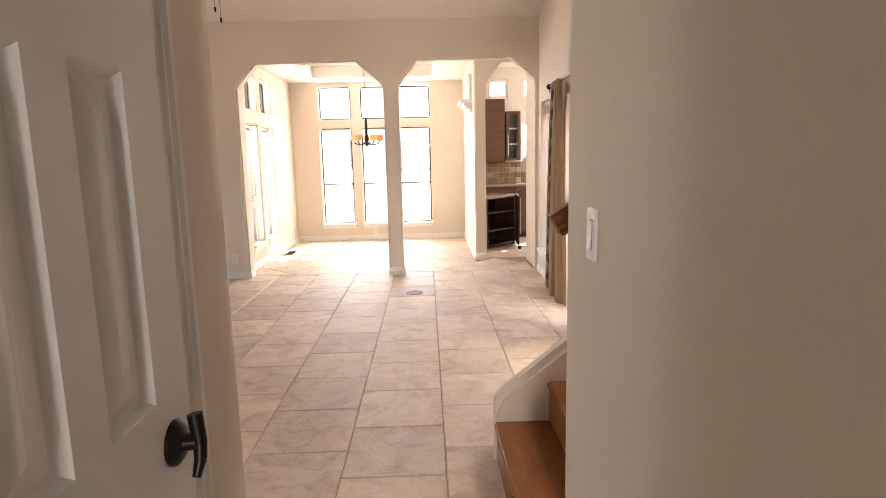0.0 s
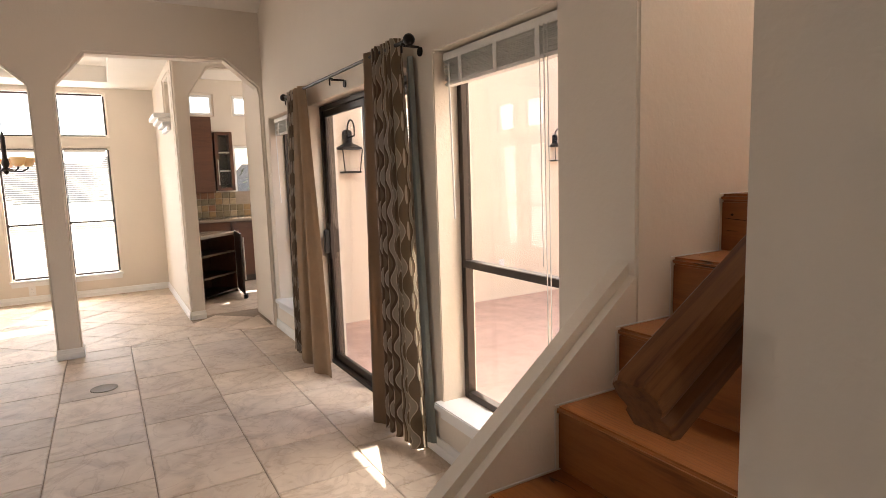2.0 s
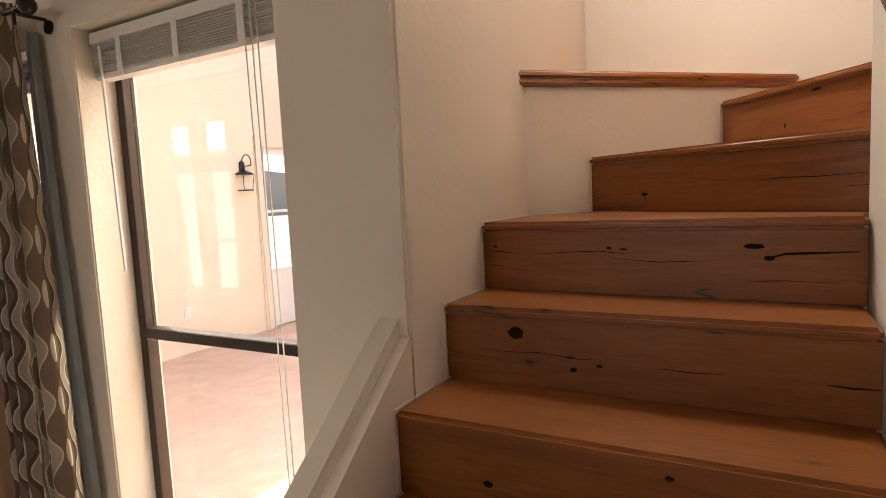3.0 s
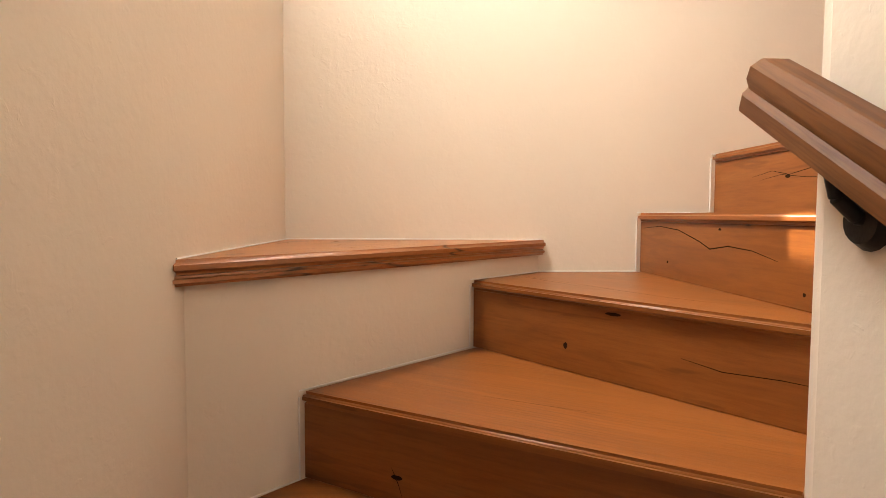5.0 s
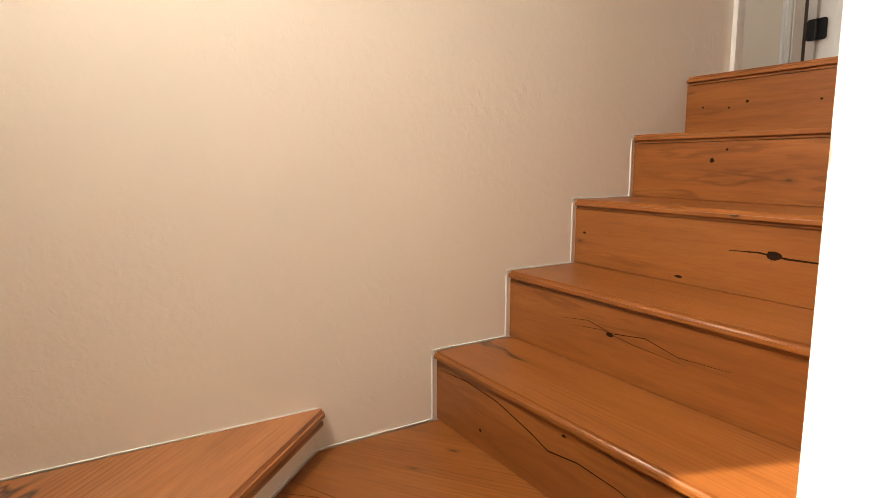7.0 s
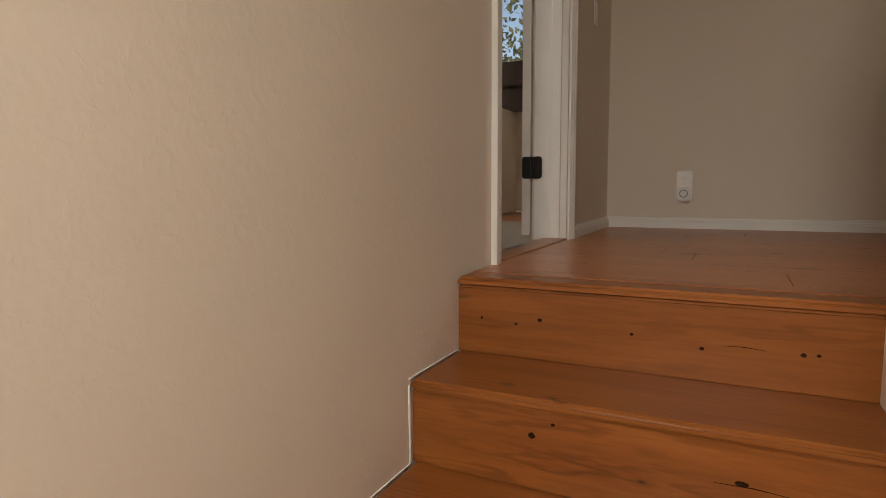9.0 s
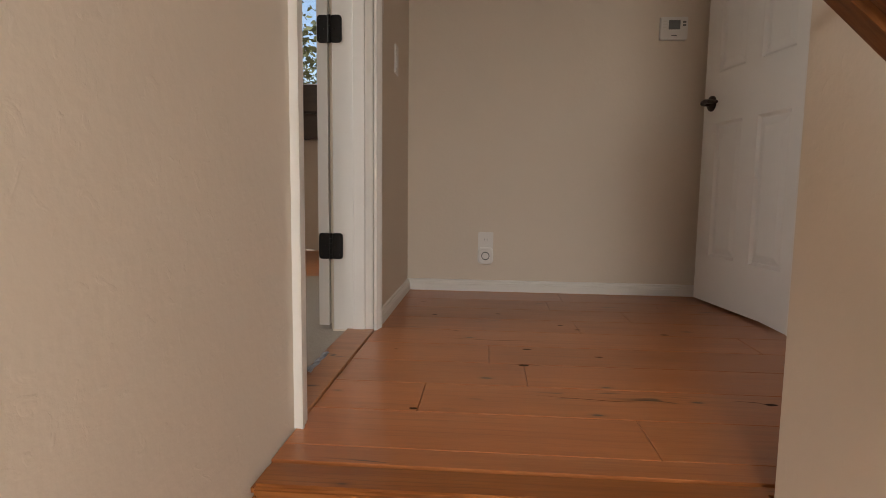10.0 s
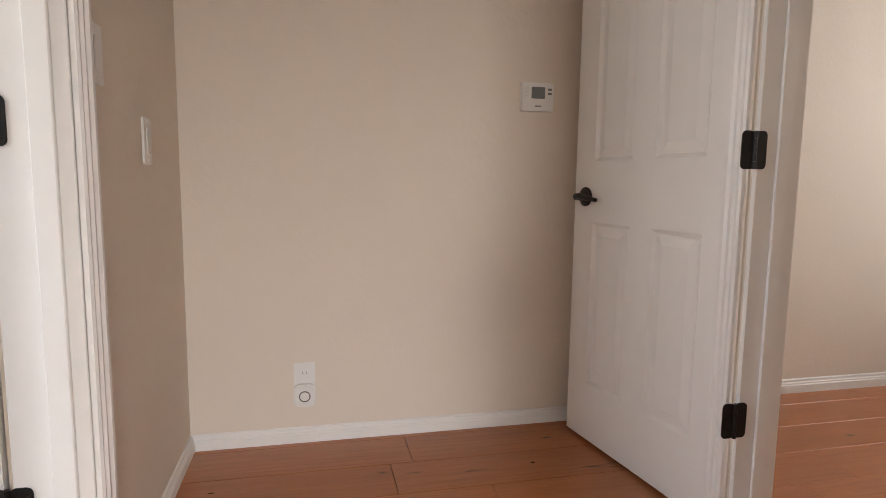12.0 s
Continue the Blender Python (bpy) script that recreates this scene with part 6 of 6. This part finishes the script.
# ---- room beyond the landing ----
bm = bmesh.new()
box(bm, 7.272, 7.44, -0.099, 0.462, TOP - 0.005, 3.42)
structure("wall_far_room_low", bm, PLASTER, "low cream plaster partition in the far room")
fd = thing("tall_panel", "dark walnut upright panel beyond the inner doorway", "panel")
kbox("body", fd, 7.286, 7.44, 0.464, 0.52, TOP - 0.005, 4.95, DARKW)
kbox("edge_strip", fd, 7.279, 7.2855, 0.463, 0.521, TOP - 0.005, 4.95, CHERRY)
wc = thing("window_cabinet", "dark walnut open cabinet hung below the bright window", "cabinet")
kbox("body", wc, 6.85, 7.50, -0.0985, 0.06, 3.425, 3.812, DARKW)
kbox("shelf_edge", wc, 6.86, 7.49, 0.0605, 0.085, 3.60, 3.62, BRONZE)
kbox("upright", wc, 7.352, 7.372, 0.0605, 0.07, 3.625, 3.79, BLIND)

strip = thing("plastic_strip", "loose strip of clear crinkled plastic on the oak threshold", "strip")
bm = bmesh.new()
n = 14
rows = []
for i in range(n + 1):
    y = 2.63 + 0.19 * i / n
    k = 0.0016 * math.sin(i * 2.4) + 0.0025
    rows.append([bm.verts.new((6.287 + 0.002 * math.sin(i * 1.3) + dx, y, TOP + 0.0062 + (k if j == 1 else 0.0))) for j, dx in enumerate((-0.008, 0.0, 0.010))])
for a, b in zip(rows, rows[1:]):
    for j in range(2):
        bm.faces.new((a[j], a[j + 1], b[j + 1], b[j]))
bmesh.ops.solidify(bm, geom=bm.faces[:], thickness=0.0004)
part("film", bm, mat("pale_plastic_film", (0.62, 0.66, 0.74), 0.15, 0, 0.3, 90, 0.8, 200), strip)

# ---- outdoors ----
def shrub(x, y, z, r, n, seed, height=1.0):
    """A dry desert tree: forked trunk, limbs and many small leaf clumps."""
    e = thing("tree", "sparse dry tree with small yellow-green leaves", "tree", "trees outside")
    rg = random.Random(seed)
    bm = bmesh.new()
    cyl(bm, (x, y, z), (x + 0.1, y, z + r * 0.8), 0.09, 0.06, 8)
    tips = []
    for i in range(9):
        a = rg.uniform(0, 6.28)
        q = Vector((x + 0.1 + math.cos(a) * r * 0.75, y + math.sin(a) * r * 0.75, z + r * (0.9 + rg.random() * 0.9) * height))
        cyl(bm, (x + 0.1, y, z + r * 0.75), q, 0.045, 0.012, 6)
        tips.append(q)
    part("trunk", bm, mat("bark", (0.16, 0.11, 0.08), 0.9, 0, 0.3, 12, 0.5, 30), e)
    bm = bmesh.new()
    for i in range(n):
        c = tips[rg.randrange(len(tips))] + Vector((rg.gauss(0, 1), rg.gauss(0, 1), rg.gauss(0, 0.7))) * r * 0.33
        u = Vector((rg.gauss(0, 1), rg.gauss(0, 1), rg.gauss(0, 1))).normalized() * rg.uniform(0.04, 0.10)
        w = u.orthogonal().normalized() * u.length * 0.55
        bm.faces.new([bm.verts.new(c + d) for d in (-u, -w * 0.8, u, w)])
    part("crown", bm, LEAF, e)
    return e


for i, (x, y, z, r, n) in enumerate(((6.6, -7.5, 0.0, 3.0, 5200), (9.3, -6.2, 0.0, 2.8, 4800), (8.2, -9.5, 0.0, 3.2, 5200))):
    shrub(x, y, -0.62, r, n, i + 3, 1.25)
for i, (x, y, r) in enumerate(((10.8, 14.5, 0.9), (9.9, 16.0, 0.8), (7.4, 20.0, 1.0), (9.2, 22, 1.2))):
    shrub(x, y, -0.62, r, 900, i + 20)
bm = bmesh.new()
for i in range(60):
    a = i / 59 * math.pi * 1.2 - 0.3
    rg_ = 120 + 25 * math.sin(i * 1.7)
    h = 4 + 3 * math.sin(i * 0.9) + 2 * math.sin(i * 2.3)
    x, y = math.cos(a) * rg_, math.sin(a) * rg_
    d = Vector((-math.sin(a), math.cos(a), 0)) * 9
    vs = [bm.verts.new(v) for v in ((x - d.x, y - d.y, -0.7), (x + d.x, y + d.y, -0.7), (x + d.x * 0.5, y + d.y * 0.5, h), (x - d.x * 0.5, y - d.y * 0.5, h * 0.8))]
    bm.faces.new(vs)
structure("backdrop_hills", bm, ROCK, "distant pale rocky hills", category="hills")

# ---- floor tiles ----
floor_ob = bpy.data.objects["floor"]
PT, PR = 0.4610, 0.4720
GAPT = 0.004


def tile_mesh(poly):
    bm = bmesh.new()
    cx, cy = sum(p[0] for p in poly) / len(poly), sum(p[1] for p in poly) / len(poly)
    top, mid_, low = [], [], []
    for px, py in poly:
        d = Vector((px - cx, py - cy))
        u = d.normalized()
        low.append(bm.verts.new((px - cx, py - cy, -0.02)))
        mid_.append(bm.verts.new((px - cx, py - cy, -0.004)))
        top.append(bm.verts.new((d.x - u.x * 0.007, d.y - u.y * 0.007, 0.0)))
    n = len(poly)
    bm.faces.new(top)
    for i in range(n):
        j = (i + 1) % n
        bm.faces.new((low[i], low[j], mid_[j], mid_[i]))
        bm.faces.new((mid_[i], mid_[j], top[j], top[i]))
    return mesh_of("tile", bm, TILE), cx, cy


shared = {}
rng = random.Random(11)


def lay(poly, x0, x1, y0, y1):
    q = clip(poly, x0, x1, y0, y1)
    if len(q) < 3:
        return
    area = abs(sum(q[i - 1][0] * q[i][1] - q[i][0] * q[i - 1][1] for i in range(len(q)))) / 2
    if area < 0.002:
        return
    cx, cy = sum(p[0] for p in q) / len(q), sum(p[1] for p in q) / len(q)
    key = tuple((round(p[0] - cx, 4), round(p[1] - cy, 4)) for p in q)
    if key not in shared:
        shared[key] = tile_mesh(q)[0]
    o = new("tile", shared[key])
    o.parent = floor_ob
    o.matrix_basis = pose(cx, cy, rng.uniform(-0.0008, 0.0008), rng.uniform(-0.06, 0.06), rng.uniform(-0.06, 0.06), 0)


g = GAPT / 2
for i in range(-9, 5):
    xa = 2.948 + i * PT
    off = 5.302 + (0.0 if i % 2 == 0 else PR * 0.498)
    for j in range(-9, 11):
        ya = off + j * PR
        lay([(xa + g, ya + g), (xa + PT - g, ya + g), (xa + PT - g, ya + PR - g), (xa + g, ya + PR - g)], -2.4, 4.72 if ya > 5.4 else 4.65, 2.0, 9.86)
half = PT / math.sqrt(2)
for i in range(-12, 13):
    for j in range(-12, 13):
        cx, cy = 2.6 + (i - j) * half, 11.3 + (i + j) * half
        if not (0.6 < cx < 5.3 and 9.4 < cy < 13.2):
            continue
        h2 = half - g * 1.4
        lay([(cx - h2, cy), (cx, cy - h2), (cx + h2, cy), (cx, cy + h2)], 1.155, 4.62 if cy < 10.57 else 3.985, 9.865, 12.805)

# ---- landing planks ----
slab = bpy.data.objects["floor_landing_slab"]
rng = random.Random(5)
pm = {}
y = 1.36
row = 0
while y < 3.31:
    w = min(0.186, 3.331 - y)
    x = 2.66 - rng.uniform(0.1, 0.9)
    while x < 6.2:
        ln = rng.choice((0.9, 1.15, 1.4, 0.75))
        if x + ln > 6.08:
            ln = 6.21 - x
        xa, xb = max(x, 2.66), min(x + ln, 6.206)
        if xb - xa > 0.03:
            ye = y + w
            if xa > 5.28:
                ye = min(ye, 3.288)
            elif xb > 5.29 and ye > 3.288:
                xb = 5.29
            if ye - y > 0.01:
                bm = bmesh.new()
                box(bm, 0, xb - xa - 0.0015, 0, ye - y - 0.0015, -0.0105, 0)
                soften(bm, 0.0012, 1)
                part("plank", bm, PLANK, slab, m=pose(xa, y, TOP))
        x = xb if xb >= x + ln - 1e-6 or xb >= 6.2 else xb
        if xb >= 6.2:
            break
    y += w
    row += 1

# knots and checks in the planks
def flat(x, y):
    return pose(x, y, TOP + 0.0004, 90, 0, 0)


for i, (x, y, w, h) in enumerate(((5.695, 2.507, 0.03, 0.012), (5.715, 2.673, 0.03, 0.014), (5.489, 2.566, 0.03, 0.008), (5.213, 2.272, 0.03, 0.012), (5.776, 2.015, 0.022, 0.012), (5.501, 2.238, 0.022, 0.01), (5.554, 2.179, 0.02, 0.01), (5.158, 2.908, 0.03, 0.014), (4.909, 2.64, 0.03, 0.006), (5.98, 3.019, 0.02, 0.012), (6.094, 2.552, 0.012, 0.008), (5.107, 1.811, 0.016, 0.01), (6.023, 2.058, 0.02, 0.008), (5.925, 2.304, 0.02, 0.006), (6.096, 1.805, 0.02, 0.006))):
    part("knot", knot_mesh(w, h, i + 50), KNOT, slab, m=flat(x, y))
for w, pts in ((0.004, [(5.934, 2.402), (5.801, 2.414), (5.633, 2.406)]), (0.005, [(5.76, 2.674), (5.714, 2.663), (5.66, 2.672)]), (0.005, [(5.236, 2.892), (5.181, 2.898), (5.159, 2.922)]), (0.003, [(5.696, 2.906), (5.619, 2.915), (5.518, 2.926), (5.424, 2.92)]), (0.005, [(4.935, 2.641), (4.89, 2.651)])):
    part("drying_check", check_mesh([(x - pts[0][0], pts[0][1] - y) for x, y in pts], w), KNOT, slab, m=flat(*pts[0]))
